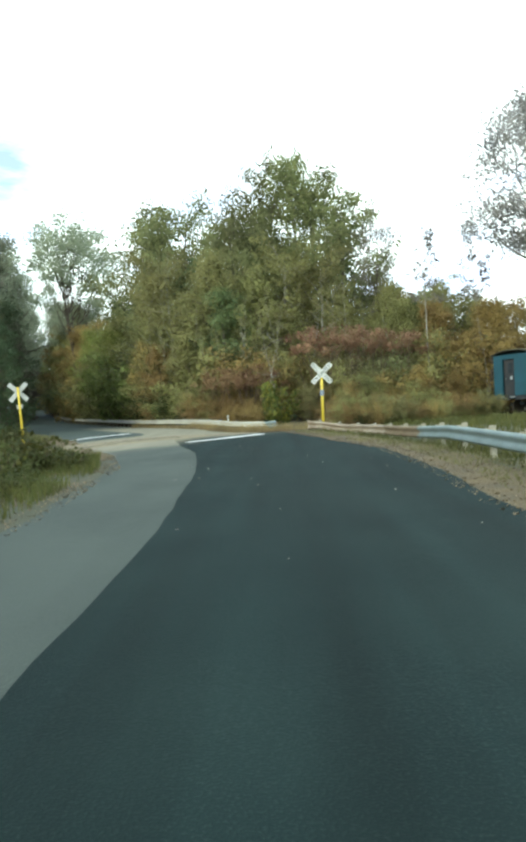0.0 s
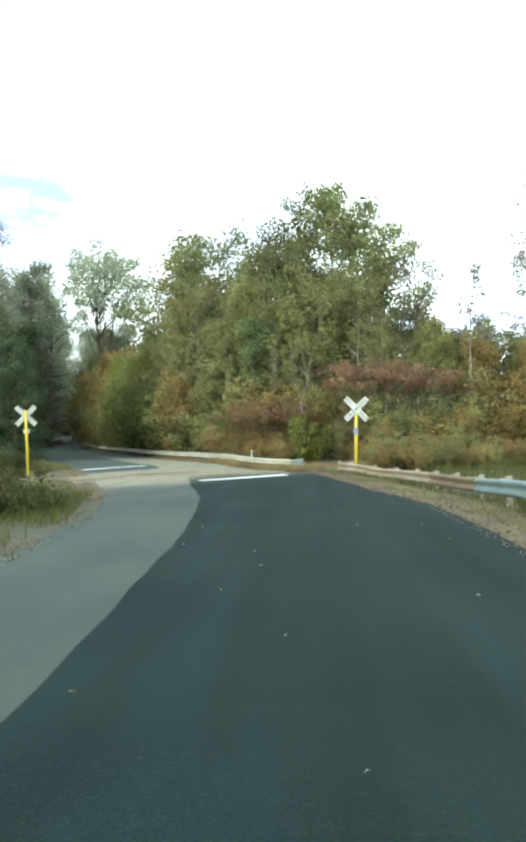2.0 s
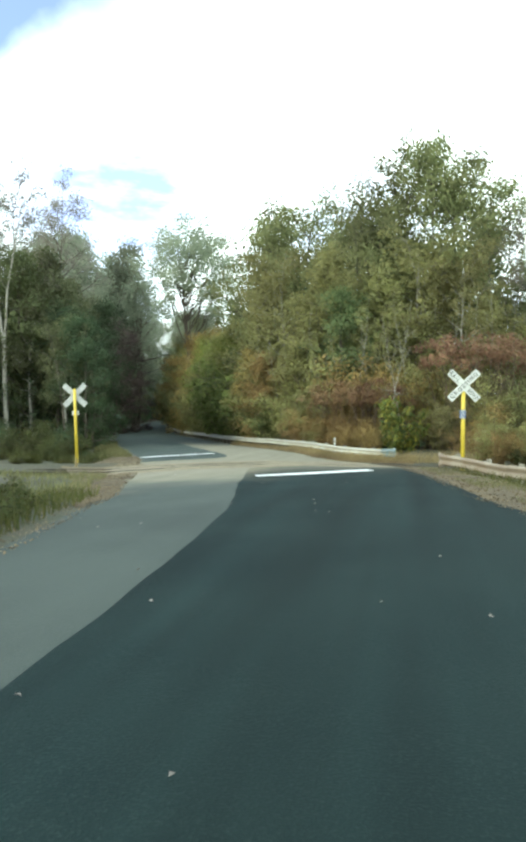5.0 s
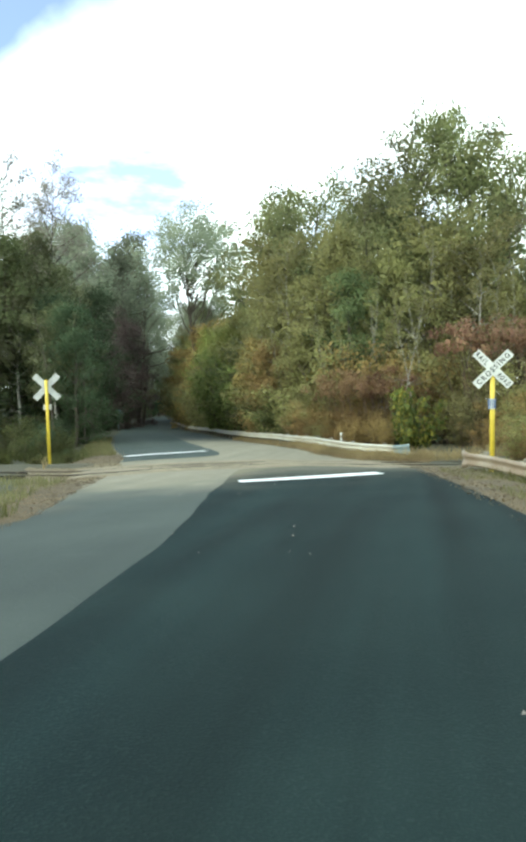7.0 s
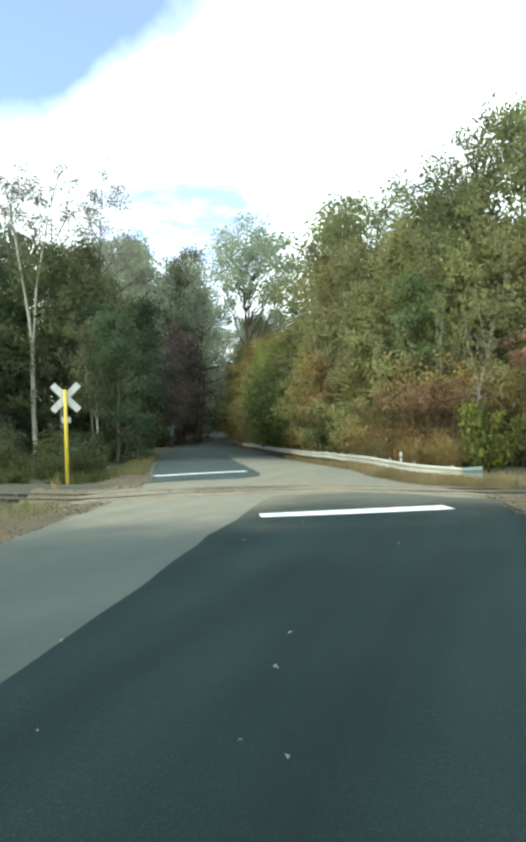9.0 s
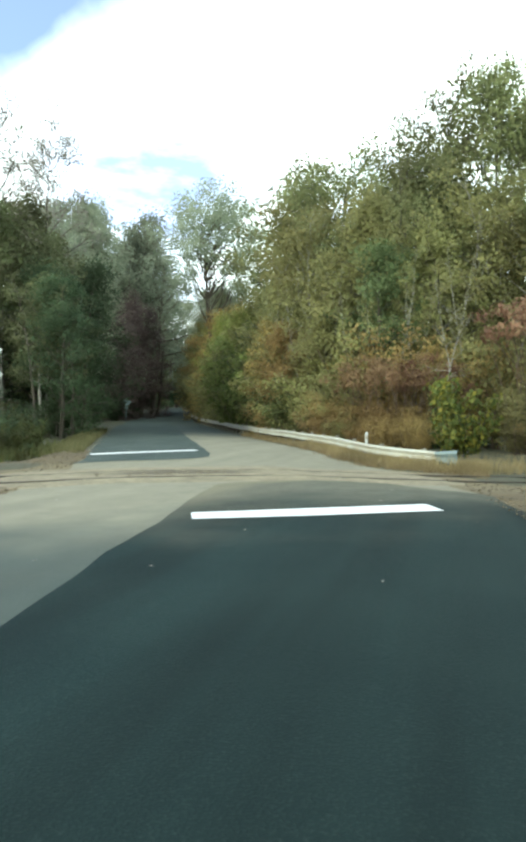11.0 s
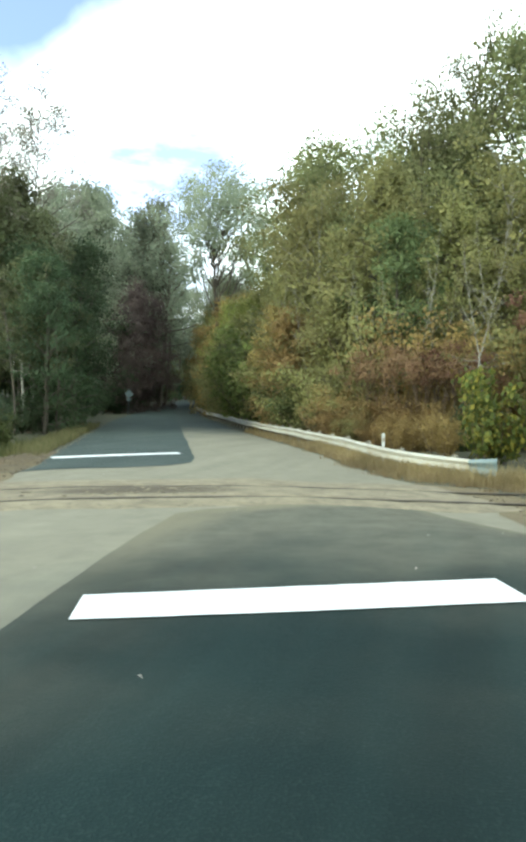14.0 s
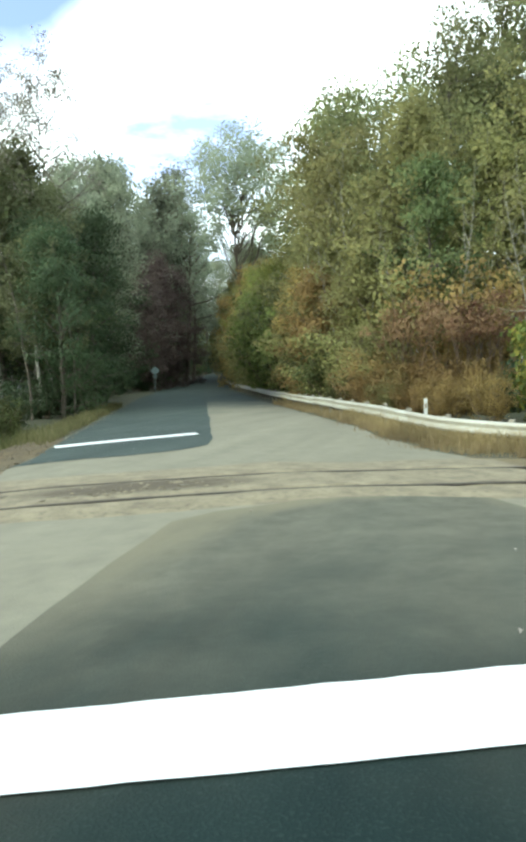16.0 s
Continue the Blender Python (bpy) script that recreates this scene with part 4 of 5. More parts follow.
def tree(name, seed, H, R, base, clumps, per, size, leaf, bark, label, category, lean=0.03, trunk=None, profile="round", limbs=22, group="trees", sides=4, twigs=True, fluff=1.0, stout=1.0, inner=2):
    """One tree at the origin: trunk with limbs, and a crown of leaf clumps set along them. base: height of the lowest limbs as a share of H;
    fluff: size of the clumps; stout: thickness of the limbs; inner: how far in along a limb its leaves begin."""
    rng = np.random.default_rng(seed)
    r0 = trunk or H * 0.014
    stem = bent(rng, (0, 0, -0.3), (rng.normal(0, lean), rng.normal(0, lean), 1), H * 0.95, 12, 0.045, 0.03)
    paths = [(stem, np.linspace(r0, r0 * 0.12, len(stem)))]
    tips, width = [], []
    for i in range(limbs):
        f = base + (0.97 - base) * (i + rng.random()) / limbs
        k = f * (len(stem) - 1)
        j = min(int(k), len(stem) - 2)
        p = stem[j] + (stem[j + 1] - stem[j]) * (k - j)
        g = (f - base) / (1 - base)
        if profile == "round":
            reach = R * (0.55 + 0.45 * math.sin(math.pi * min(g * 0.95 + 0.12, 1))) * (1 - 0.55 * g * g)
        elif profile == "spread":
            reach = R * (0.5 + 0.6 * math.sin(math.pi * (0.25 + 0.6 * g)))
        else:
            reach = R * (1.0 - 0.75 * g)
        reach *= rng.uniform(0.7, 1.12)
        az = i * 2.4 + rng.normal(0, 0.35)
        up = 0.25 + 0.9 * g + rng.normal(0, 0.12)
        d = np.array([math.cos(az), math.sin(az), up])
        d /= np.linalg.norm(d)
        limb = bent(rng, p, d, reach, 6, 0.12, 0.03)
        rl = (r0 * 0.36 * (1 - 0.7 * g) + 0.008) * stout
        paths.append((limb, np.linspace(rl, rl * 0.2, len(limb))))
        for t in range(inner, 7):
            tips.append(limb[t] + rng.normal(0, 0.06 * R, 3))
            width.append(R * rng.uniform(0.19, 0.33) * fluff)
            if t in (3, 4, 5):
                side = rng.normal(0, 1, 3) + d * 0.8
                side /= np.linalg.norm(side)
                twig = bent(rng, limb[t], side, reach * rng.uniform(0.25, 0.5), 4, 0.15, 0.03)
                if twigs:
                    paths.append((twig, np.linspace(rl * 0.4, rl * 0.1, len(twig))))
                tips.append(twig[-1])
                width.append(R * rng.uniform(0.16, 0.29) * fluff)
    tips, width = np.array(tips), np.array(width)
    pick = rng.permutation(len(tips))[:clumps]
    ob = thing(name, label, category, group=group)
    part("trunk", tubes(paths, sides), bark, ob, smooth=True)
    part("crown", leaves(rng, tips[pick], width[pick], per, size), leaf, ob)
    return ob


def domed_oak(seed):
    """A tall oak, 20 high: thin bare limbs rise from the trunk to a rounded dome of leaf clumps, broken lower down."""
    rng = np.random.default_rng(seed)
    mid = np.array([0.2, 0.1, 14.3])
    reach = np.array([4.3, 4.3, 4.9])
    stem = bent(rng, (0, 0, -0.3), (0.02, 0.01, 1), 16.5, 11, 0.03)
    paths, tips, width = [(stem, np.linspace(0.3, 0.05, len(stem)))], [], []
    for i in range(150):
        up = 1 - 1.75 * (i + 0.5) / 150
        az = i * 2.39996
        flat = (1 - up * up) ** 0.5
        d = np.array([math.cos(az) * flat, math.sin(az) * flat, up]) + rng.normal(0, 0.1, 3)
        end = mid + d * reach * (rng.uniform(0.82, 1.02) if i % 3 else rng.uniform(0.45, 0.75))
        if up < 0.05 and rng.random() < 0.5:
            continue
        tips.append(end)
        width.append(rng.uniform(0.85, 1.35) * (0.8 if up < 0 else 1.0))
        if i % 3 == 0:
            foot = stem[min(4 + int((up + 0.75) * 3.6), 10)]
            u = np.linspace(0, 1, 7)[:, None]
            line = foot + (end - foot) * u + np.array([0, 0, 1.0]) * (u * (1 - u)) * rng.uniform(-0.8, 1.2) + rng.normal(0, 0.13, (7, 3)) * (u > 0)
            paths.append((line, np.linspace(0.075, 0.018, 7)))
            for k in (3, 4, 5):
                t = rng.normal(0, 1, 3) + np.array([0, 0, 0.4])
                tw = bent(rng, line[k], t / np.linalg.norm(t), rng.uniform(0.8, 1.8), 4, 0.15, 0.05)
                paths.append((tw, np.linspace(0.022, 0.007, 5)))
    ob = thing("oak_tree", "tall oak whose dark limbs show under a domed crown", "tree", group="trees")
    part("trunk", tubes(paths, 4), M["bark"], ob, smooth=True)
    part("crown", leaves(rng, np.array(tips), np.array(width), 165, 0.185, 0.8), LM["hazegreen"], ob)
    return ob


def shrub(name, seed, H, R, stems, per, size, leaf, label, category="shrub", group="shrubs", arch=0.5, low=2, even=0.65):
    """A bush of many stems from one foot, leafy from low down."""
    rng = np.random.default_rng(seed)
    paths, tips, width = [], [], []
    for i in range(stems):
        az = rng.random() * 2 * math.pi
        out = rng.random() ** 0.6
        d = np.array([math.cos(az) * out * arch * 1.6 * R / H, math.sin(az) * out * arch * 1.6 * R / H, 1.0])
        d /= np.linalg.norm(d)
        a = (math.cos(az) * 0.25 * out * R, math.sin(az) * 0.25 * out * R, -0.15)
        s = bent(rng, a, d, H * rng.uniform(even, 1.05), 7, 0.13, 0.0)
        paths.append((s, np.linspace(0.028, 0.006, len(s)) * (H / 3) ** 0.5))
        for t in range(low, 8):
            tips.append(s[t] + rng.normal(0, 0.07 * R, 3))
            width.append(R * rng.uniform(0.18, 0.34))
    ob = thing(name, label, category, group=group)
    part("branchwork", tubes(paths, 3), M["twig"], ob)
    part("foliage", leaves(rng, tips, width, per, size), leaf, ob)
    return ob


def plant(src, x, y, scale=1.0, turn=None, squash=1.0):
    """A copy set on the ground."""
    ob = copy_thing(src, pose(x, y, float(land(x, y)) - 0.08, 0, 0, (x * 487.3 + y * 926.9) % 360 if turn is None else turn))
    ob.scale = (scale, scale, scale * squash)
    return ob


first = []


def stock(ob):
    first.append(ob)
    return ob


T_ = {
    "oak_a": stock(tree("oak_tree", 11, 20, 6.0, 0.18, 185, 72, 0.224, LM["green"], M["bark"], "tall oak with dense dull green autumn crown", "tree", profile="round", limbs=28)),
    "oak_b": stock(tree("oak_tree", 12, 20, 5.2, 0.2, 175, 72, 0.224, LM["green"], M["bark"], "tall oak with dense dull green autumn crown", "tree", profile="spread", limbs=26)),
    "thin": stock(tree("oak_tree", 13, 20, 5.4, 0.46, 120, 85, 0.214, LM["hazegreen"], M["bark"], "tall open-crowned oak with sky showing through", "tree", profile="round", limbs=22)),
    "oak_far": stock(tree("oak_tree", 27, 20, 5.6, 0.2, 200, 68, 0.258, LM["hazegreen"], M["bark"], "tall oak with rounded haze-paled crown behind the woods", "tree", limbs=26)),
    "olive": stock(tree("maple_tree", 14, 14, 4.6, 0.06, 190, 68, 0.189, LM["olive"], M["bark"], "maple with olive and yellowing leaves at the wood's edge", "tree", limbs=28)),
    "olive_b": stock(tree("maple_tree", 24, 14, 4.0, 0.08, 170, 68, 0.189, LM["olive"], M["pale_bark"], "maple with olive leaves and pale limbs at the wood's edge", "tree", profile="spread", limbs=26)),
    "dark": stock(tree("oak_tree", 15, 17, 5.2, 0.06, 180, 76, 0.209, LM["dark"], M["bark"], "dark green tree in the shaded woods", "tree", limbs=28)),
    "fresh": stock(tree("maple_tree", 26, 13, 4.2, 0.06, 170, 65, 0.189, LM["fresh"], M["bark"], "bright yellow-green maple beside the guardrail", "tree", limbs=26)),
    "shade": stock(tree("oak_tree", 25, 17, 5.0, 0.1, 170, 62, 0.218, LM["shade"], M["bark"], "green tree with shade-deepened leaves set back in the thicket", "tree", limbs=26)),
    "maroon": stock(tree("maple_tree", 16, 15, 4.4, 0.06, 160, 74, 0.209, LM["maroon"], M["bark"], "dull maroon-leaved tree in shade beside the road", "tree", profile="round", limbs=28)),
    "rust": stock(tree("maple_tree", 17, 10, 3.6, 0.06, 150, 63, 0.179, LM["rust"], M["bark"], "small tree with rust and tan leaves", "tree", limbs=24)),
    "open": stock(domed_oak(51)),
    "edge": stock(tree("oak_tree", 52, 15, 3.6, 0.33, 150, 60, 0.2, LM["edge"], M["pale_bark"], "dull olive tree with a pale trunk beside dark woods", "tree", trunk=0.19, limbs=24)),
    "bare": stock(tree("birch_tree", 28, 16, 2.9, 0.42, 230, 42, 0.1, LM["dusky"], M["bark"], "half-bare tree with a few dusky leaves on fine twigs", "tree", profile="spread", trunk=0.12, limbs=28, fluff=0.75)),
    "bare_p": stock(tree("birch_tree", 29, 16, 1.7, 0.6, 70, 30, 0.136, LM["pale"], M["pale_bark"], "slender birch with pale trunk and few leaves", "tree", trunk=0.075, limbs=20)),
    "stem": stock(tree("young_birch_tree", 30, 12, 1.6, 0.35, 30, 19, 0.128, LM["olive"], M["pale_bark"], "thin leaning birch stem with few leaves in the thicket", "tree", lean=0.035, trunk=0.045, limbs=12)),
    "stem_grey": stock(tree("young_oak_tree", 55, 12, 1.7, 0.4, 40, 24, 0.14, LM["edge"], M["bark"], "thin grey-stemmed young oak before dark woods", "tree", lean=0.03, trunk=0.085, limbs=12)),
    "poplar": stock(tree("poplar_tree", 19, 17, 4.0, 0.5, 170, 116, 0.129, LM["silver"], M["pale_bark"], "poplar with pale silvery fluttering leaves", "tree", trunk=0.16, limbs=26)),
    "fill_a": stock(tree("oak_tree", 41, 20, 6.0, 0.08, 95, 23, 0.608, LM["green"], M["bark"], "green oak deep in the woods", "tree", limbs=18, sides=4, twigs=False)),
    "fill_b": stock(tree("oak_tree", 42, 20, 5.6, 0.08, 95, 23, 0.608, LM["dark"], M["bark"], "dark green oak, leaves deepened for shade, deep in the woods", "tree", profile="spread", limbs=18, sides=4, twigs=False)),
    "fill_c": stock(tree("oak_tree", 43, 20, 5.8, 0.12, 110, 24, 0.55, LM["hazegreen"], M["bark"], "haze-paled green oak deep in the woods", "tree", limbs=20, sides=4, twigs=False)),
    "s_olive": stock(shrub("shrub", 31, 4.6, 2.3, 16, 52, 0.128, LM["olive"], "dense olive-brown roadside shrub")),
    "s_rust": stock(shrub("shrub", 32, 4.2, 2.4, 16, 52, 0.128, LM["rust"], "rust-brown autumn shrub in a thicket")),
    "s_green": stock(shrub("shrub", 33, 4.8, 2.3, 16, 48, 0.14, LM["green"], "dull green shrub in a thicket")),
    "s_redbrown": stock(shrub("shrub", 46, 6.6, 2.4, 22, 54, 0.15, LM["redbrown"], "dull red-brown shrub over bare grey stems", arch=0.62, low=6, even=0.8)),
    "sumac": stock(shrub("sumac_shrub", 44, 6.6, 2.4, 26, 58, 0.165, LM["red"], "tall red-leaved sumac over bare grey stems", arch=0.62, low=7, even=0.86)),
    "s_yellow": stock(shrub("shrub", 35, 3.0, 1.7, 14, 34, 0.196, LM["yellow"], "yellow-green shrub with bright turning leaves")),
    "s_bright": stock(shrub("shrub", 36, 5.0, 2.2, 15, 32, 0.207, LM["brightgreen"], "fresh green shrub beside the guardrail")),
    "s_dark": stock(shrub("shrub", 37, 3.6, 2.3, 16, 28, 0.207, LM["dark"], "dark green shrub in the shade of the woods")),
    "s_bramble": stock(shrub("bramble_shrub", 40, 3.2, 2.2, 18, 27, 0.161, LM["bramble"], "dull olive bramble thicket behind the rails")),
    "weed": stock(shrub("weed_clump", 38, 1.1, 0.9, 18, 12, 0.12, LM["grass"], "low green and yellow weeds on the verge", "weeds", "weeds", 0.7)),
    "weed_dark": stock(shrub("weed_clump", 39, 1.25, 1.1, 18, 14, 0.11, LM["bramble"], "low dull green bramble on the verge", "weeds", "weeds", 0.7)),
}

# skyline trees: kind, x, y, height
H0 = {"oak_a": 20, "oak_b": 20, "thin": 20, "olive": 14, "olive_b": 14, "dark": 17, "maroon": 15, "rust": 10, "bare": 16, "bare_p": 16, "poplar": 17, "stem": 12, "stem_grey": 12, "shade": 17, "fresh": 13, "oak_far": 20, "fill_a": 20, "fill_b": 20, "fill_c": 20, "open": 20, "edge": 15}
for kind, x, y, h in (
        ("oak_b", 7.8, 67, 21.5), ("bare", 9.8, 64, 18.5), ("oak_b", 5.0, 70, 25.0), ("oak_b", -2.2, 66.5, 19.5), ("oak_a", -0.6, 71, 22.5), ("oak_a", -3.5, 74, 21.6), ("oak_b", -9.5, 84, 25.6), ("oak_a", -13.6, 87, 28.6),
        ("oak_b", -13.2, 89, 23), ("open", -30.6, 105.5, 32.6), ("open", -32.0, 113, 21), ("oak_far", -48.4, 113, 32.6), ("oak_far", -50.8, 126, 32), ("fill_c", -55, 112, 28), ("fill_c", -49, 104, 23), ("fill_c", -60, 110, 29), ("thin", -44.4, 117, 27), ("thin", -47.2, 119, 20), ("thin", -47.5, 150, 25), ("thin", -64.0, 168, 27), ("thin", -49.5, 166, 28), ("thin", -46.6, 124, 23), ("oak_far", -47.8, 109, 31.8), ("thin", -48.0, 121, 31), ("oak_far", -52, 106, 32.8), ("oak_far", -58, 104, 31), ("edge", -28.5, 60, 16.5), ("shade", -26.8, 57, 15.5), ("dark", -31, 57, 14),
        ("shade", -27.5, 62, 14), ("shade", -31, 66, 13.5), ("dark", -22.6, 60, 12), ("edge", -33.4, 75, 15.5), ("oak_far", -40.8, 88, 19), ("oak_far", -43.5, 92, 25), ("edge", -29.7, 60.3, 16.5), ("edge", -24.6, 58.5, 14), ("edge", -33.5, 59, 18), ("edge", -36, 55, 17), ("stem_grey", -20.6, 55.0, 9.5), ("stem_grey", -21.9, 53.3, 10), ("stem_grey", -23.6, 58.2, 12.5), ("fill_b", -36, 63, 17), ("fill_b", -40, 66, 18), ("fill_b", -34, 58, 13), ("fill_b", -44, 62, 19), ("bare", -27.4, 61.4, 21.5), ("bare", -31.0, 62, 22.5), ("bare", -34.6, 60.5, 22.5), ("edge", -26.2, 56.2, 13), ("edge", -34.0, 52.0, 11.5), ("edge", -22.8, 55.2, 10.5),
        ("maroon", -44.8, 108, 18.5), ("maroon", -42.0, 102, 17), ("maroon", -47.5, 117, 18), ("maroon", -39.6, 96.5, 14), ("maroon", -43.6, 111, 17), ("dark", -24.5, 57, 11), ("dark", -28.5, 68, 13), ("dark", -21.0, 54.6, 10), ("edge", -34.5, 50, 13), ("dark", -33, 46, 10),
        ("olive", -4.5, 61, 15), ("olive_b", -8.5, 66, 16), ("olive", 0.5, 59, 13.5), ("olive", -10.0, 72, 16), ("olive_b", 5, 60, 14), ("oak_a", -1, 66, 19), ("oak_b", -12.4, 79, 18), ("shade", -3.1, 57.8, 11.5), ("olive", -7.2, 59.0, 9.5), ("stem", 0.2, 50.8, 9.6), ("stem", 0.9, 51.4, 9.0), ("stem", -3.0, 56.2, 9), ("stem", -1.6, 56.0, 8.5), ("stem", -4.4, 55.4, 8.5), ("stem", 3.2, 54.6, 11), ("stem", -7.6, 58.6, 9), ("olive_b", 1.6, 62, 15), ("olive_b", -11, 66, 10),
        ("olive", -19.5, 83, 14), ("olive", -22.5, 88, 12), ("rust", -25.4, 95, 14.5), ("fresh", -23.0, 91, 13), ("olive", -31.0, 107, 14), ("dark", -39.2, 82, 12), ("fill_b", -51, 118, 20), ("olive", -25.5, 97, 13), ("oak_a", -24, 106, 19), ("oak_b", -31.0, 114, 19), ("olive", -36.5, 122, 14), ("dark", -52, 120, 21), ("dark", -60, 112, 22),
        ("olive", 10, 57, 10), ("olive_b", 14.5, 60, 11), ("rust", 18.5, 57, 9.2), ("rust", 16, 51.5, 8.5), ("olive", 22, 58, 9.6), ("rust", 25, 55, 9.6), ("olive", 18.0, 61, 10.2), ("rust", 13.2, 56.5, 9.5), ("olive", 9.2, 62, 11), ("rust", 12.4, 62, 11), ("olive_b", 16.2, 60.5, 10.4), ("olive", 7.4, 60, 11), ("rust", 20.5, 60, 9.8), ("rust", -29.0, 104, 15), ("olive", -32.3, 112, 15), ("rust", -31.2, 108.5, 14), ("fresh", -19.8, 84.5, 12.5), ("fresh", -17.3, 79, 11.5), ("fresh", -22.3, 90.5, 13), ("rust", -40.2, 128, 18.5), ("rust", -42.6, 135.5, 18), ("bare_p", 12.1, 52.5, 15.3),
        ("oak_far", -60.6, 156, 14.5), ("oak_far", -64.2, 174, 16), ("oak_far", -73, 200, 18.5), ("oak_far", -66.5, 184, 16.5), ("oak_far", -50.3, 159, 18), ("oak_far", -65.5, 166, 15), ("rust", -8.6, 59.6, 7.2), ("rust", -10.4, 63.6, 8.0), ("stem", 1.4, 56.6, 11.5), ("stem", -0.9, 55.0, 10), ("stem", -2.4, 55.6, 11), ("stem", -5.4, 57.6, 10.5), ("stem", -6.6, 58.2, 11), ("stem", 4.6, 55.4, 10.5), ("stem", 6.0, 55.8, 11.5), ("stem", 8.2, 56.0, 10.5), ("stem", 10.6, 56.4, 9.5), ("stem", -9.4, 61.8, 11), ("stem_grey", -22.0, 57.5, 10), ("olive", 11.4, 63.5, 12.2), ("oak_b", 10.2, 66, 13), ("shade", 12.6, 61.0, 10.8), ("poplar", 18.0, 48.2, 22), ("poplar", 20.8, 47.5, 20), ("poplar", 24, 52.5, 23), ("bare_p", 16.2, 52, 15.5)):
    plant(T_[kind], x, y, h / H0[kind] * (0.92 if kind == "oak_far" else 1.0), None, 1 / 0.92 if kind == "oak_far" else 1.0)
# the tallest crowns, drawn up narrow among the others
for kind, x, y, h, narrow in (("oak_a", 2.9, 68, 26.4, 0.68), ("oak_b", -0.1, 70.5, 25.4, 0.6)):
    plant(T_[kind], x, y, narrow * h / 20, None, 1 / narrow)
# the woods behind them
rng = np.random.default_rng(5)
for i in range(34):
    y = rng.uniform(64, 130)
    x = road_right(y) + 8 + rng.uniform(4, 42)
    top = min(1 + 0.165 * (y - 3), 20) if x > 8.5 else min(1.3 + 0.36 * (y - 24.7), 21)
    plant(T_[("fill_a", "fill_b")[i % 2]], float(x), float(y), top / 20 * rng.uniform(0.8, 1.0))
for i in range(36):
    y = rng.uniform(48, 130)
    x = road_left(y) - 7 - rng.uniform(2, 34)
    top = min(1.3 + 0.27 * (y - 24.7), 22)
    if y < 57 and x > -33:      # the birch stands clear there
        x, top = x - 9, top + 3
    plant(T_[("fill_b", "fill_c", "fill_c")[i % 3]], float(x), float(y), top / 20 * rng.uniform(0.8, 1.0))
for x, y, k, h in ((-45, 150, "fill_a", 20), (-44, 164, "fill_b", 19), (-43, 176, "fill_a", 19), (-72, 168, "fill_b", 20), (-70, 150, "fill_b", 20), (-82, 185, "fill_b", 20), (-58, 130, "fill_b", 18), (-66, 140, "fill_a", 18), (-40, 138, "fill_a", 18),
                   (-66, 178, "fill_b", 17), (-64, 186, "fill_a", 18), (-59, 192, "fill_b", 18), (-54, 200, "fill_a", 18), (-52.5, 207, "fill_b", 18), (-70, 190, "fill_b", 20), (-63, 199, "fill_a", 20), (-57, 208, "fill_b", 20), (-76, 182, "fill_a", 18), (-68, 205, "fill_b", 22),
                   (-37.5, 128, "fill_a", 17), (-42.5, 140, "fill_b", 17), (-59, 140, "fill_b", 18), (-66, 158, "fill_b", 18), (-54, 126, "fill_b", 17), (-68, 168, "fill_a", 16)):
    plant(T_[k], x, y, h / 20)
for x, y, h in ((-72, 203, 18), (-76, 207, 19), (-80, 205, 19), (-84, 209, 20), (-88, 214, 21), (-79, 198, 18), (-71, 178, 20), (-67.5, 181, 17), (-74.5, 182, 21), (-83, 204, 23), (-60.5, 153, 15.5), (-50.2, 160, 20)):
    plant(T_["fill_a"], x, y, h / 20)

# forked birch standing before the dark woods
rng = np.random.default_rng(61)
fork = thing("birch_tree", "forked birch with a pale bare trunk before dark woods", "tree", at=pose(-27.5, 54.7, gz(-27.5, 54.7)), group="trees")
lower = bent(rng, (0.35, 0, -0.3), (-0.05, 0.0, 1), 7.2, 7, 0.012)
way_a, way_b = bent(rng, lower[-1], (-0.16, 0.05, 1), 12.5, 10, 0.03), bent(rng, lower[-1], (-0.02, -0.03, 1), 11, 10, 0.035)
limbs_, ends = [(lower, np.linspace(0.19, 0.135, 8)), (way_a, np.linspace(0.115, 0.03, 11)), (way_b, np.linspace(0.095, 0.025, 11))], []
for stem in (way_a, way_b):
    for k in range(4, 11):
        for _ in range(2):
            az = rng.random() * 2 * math.pi
            tw = bent(rng, stem[k], (math.cos(az), math.sin(az), 0.6), rng.uniform(1.0, 2.0), 5, 0.12, 0.05)
            limbs_.append((tw, np.linspace(0.022, 0.006, 6)))
            ends += [tw[3], tw[5]]
part("trunk", tubes(limbs_, 6), M["pale_bark"], fork, "pale forked birch trunk", smooth=True)
part("crown", leaves(rng, np.array(ends), np.full(len(ends), 0.55), 34, 0.13), LM["edge"], fork)

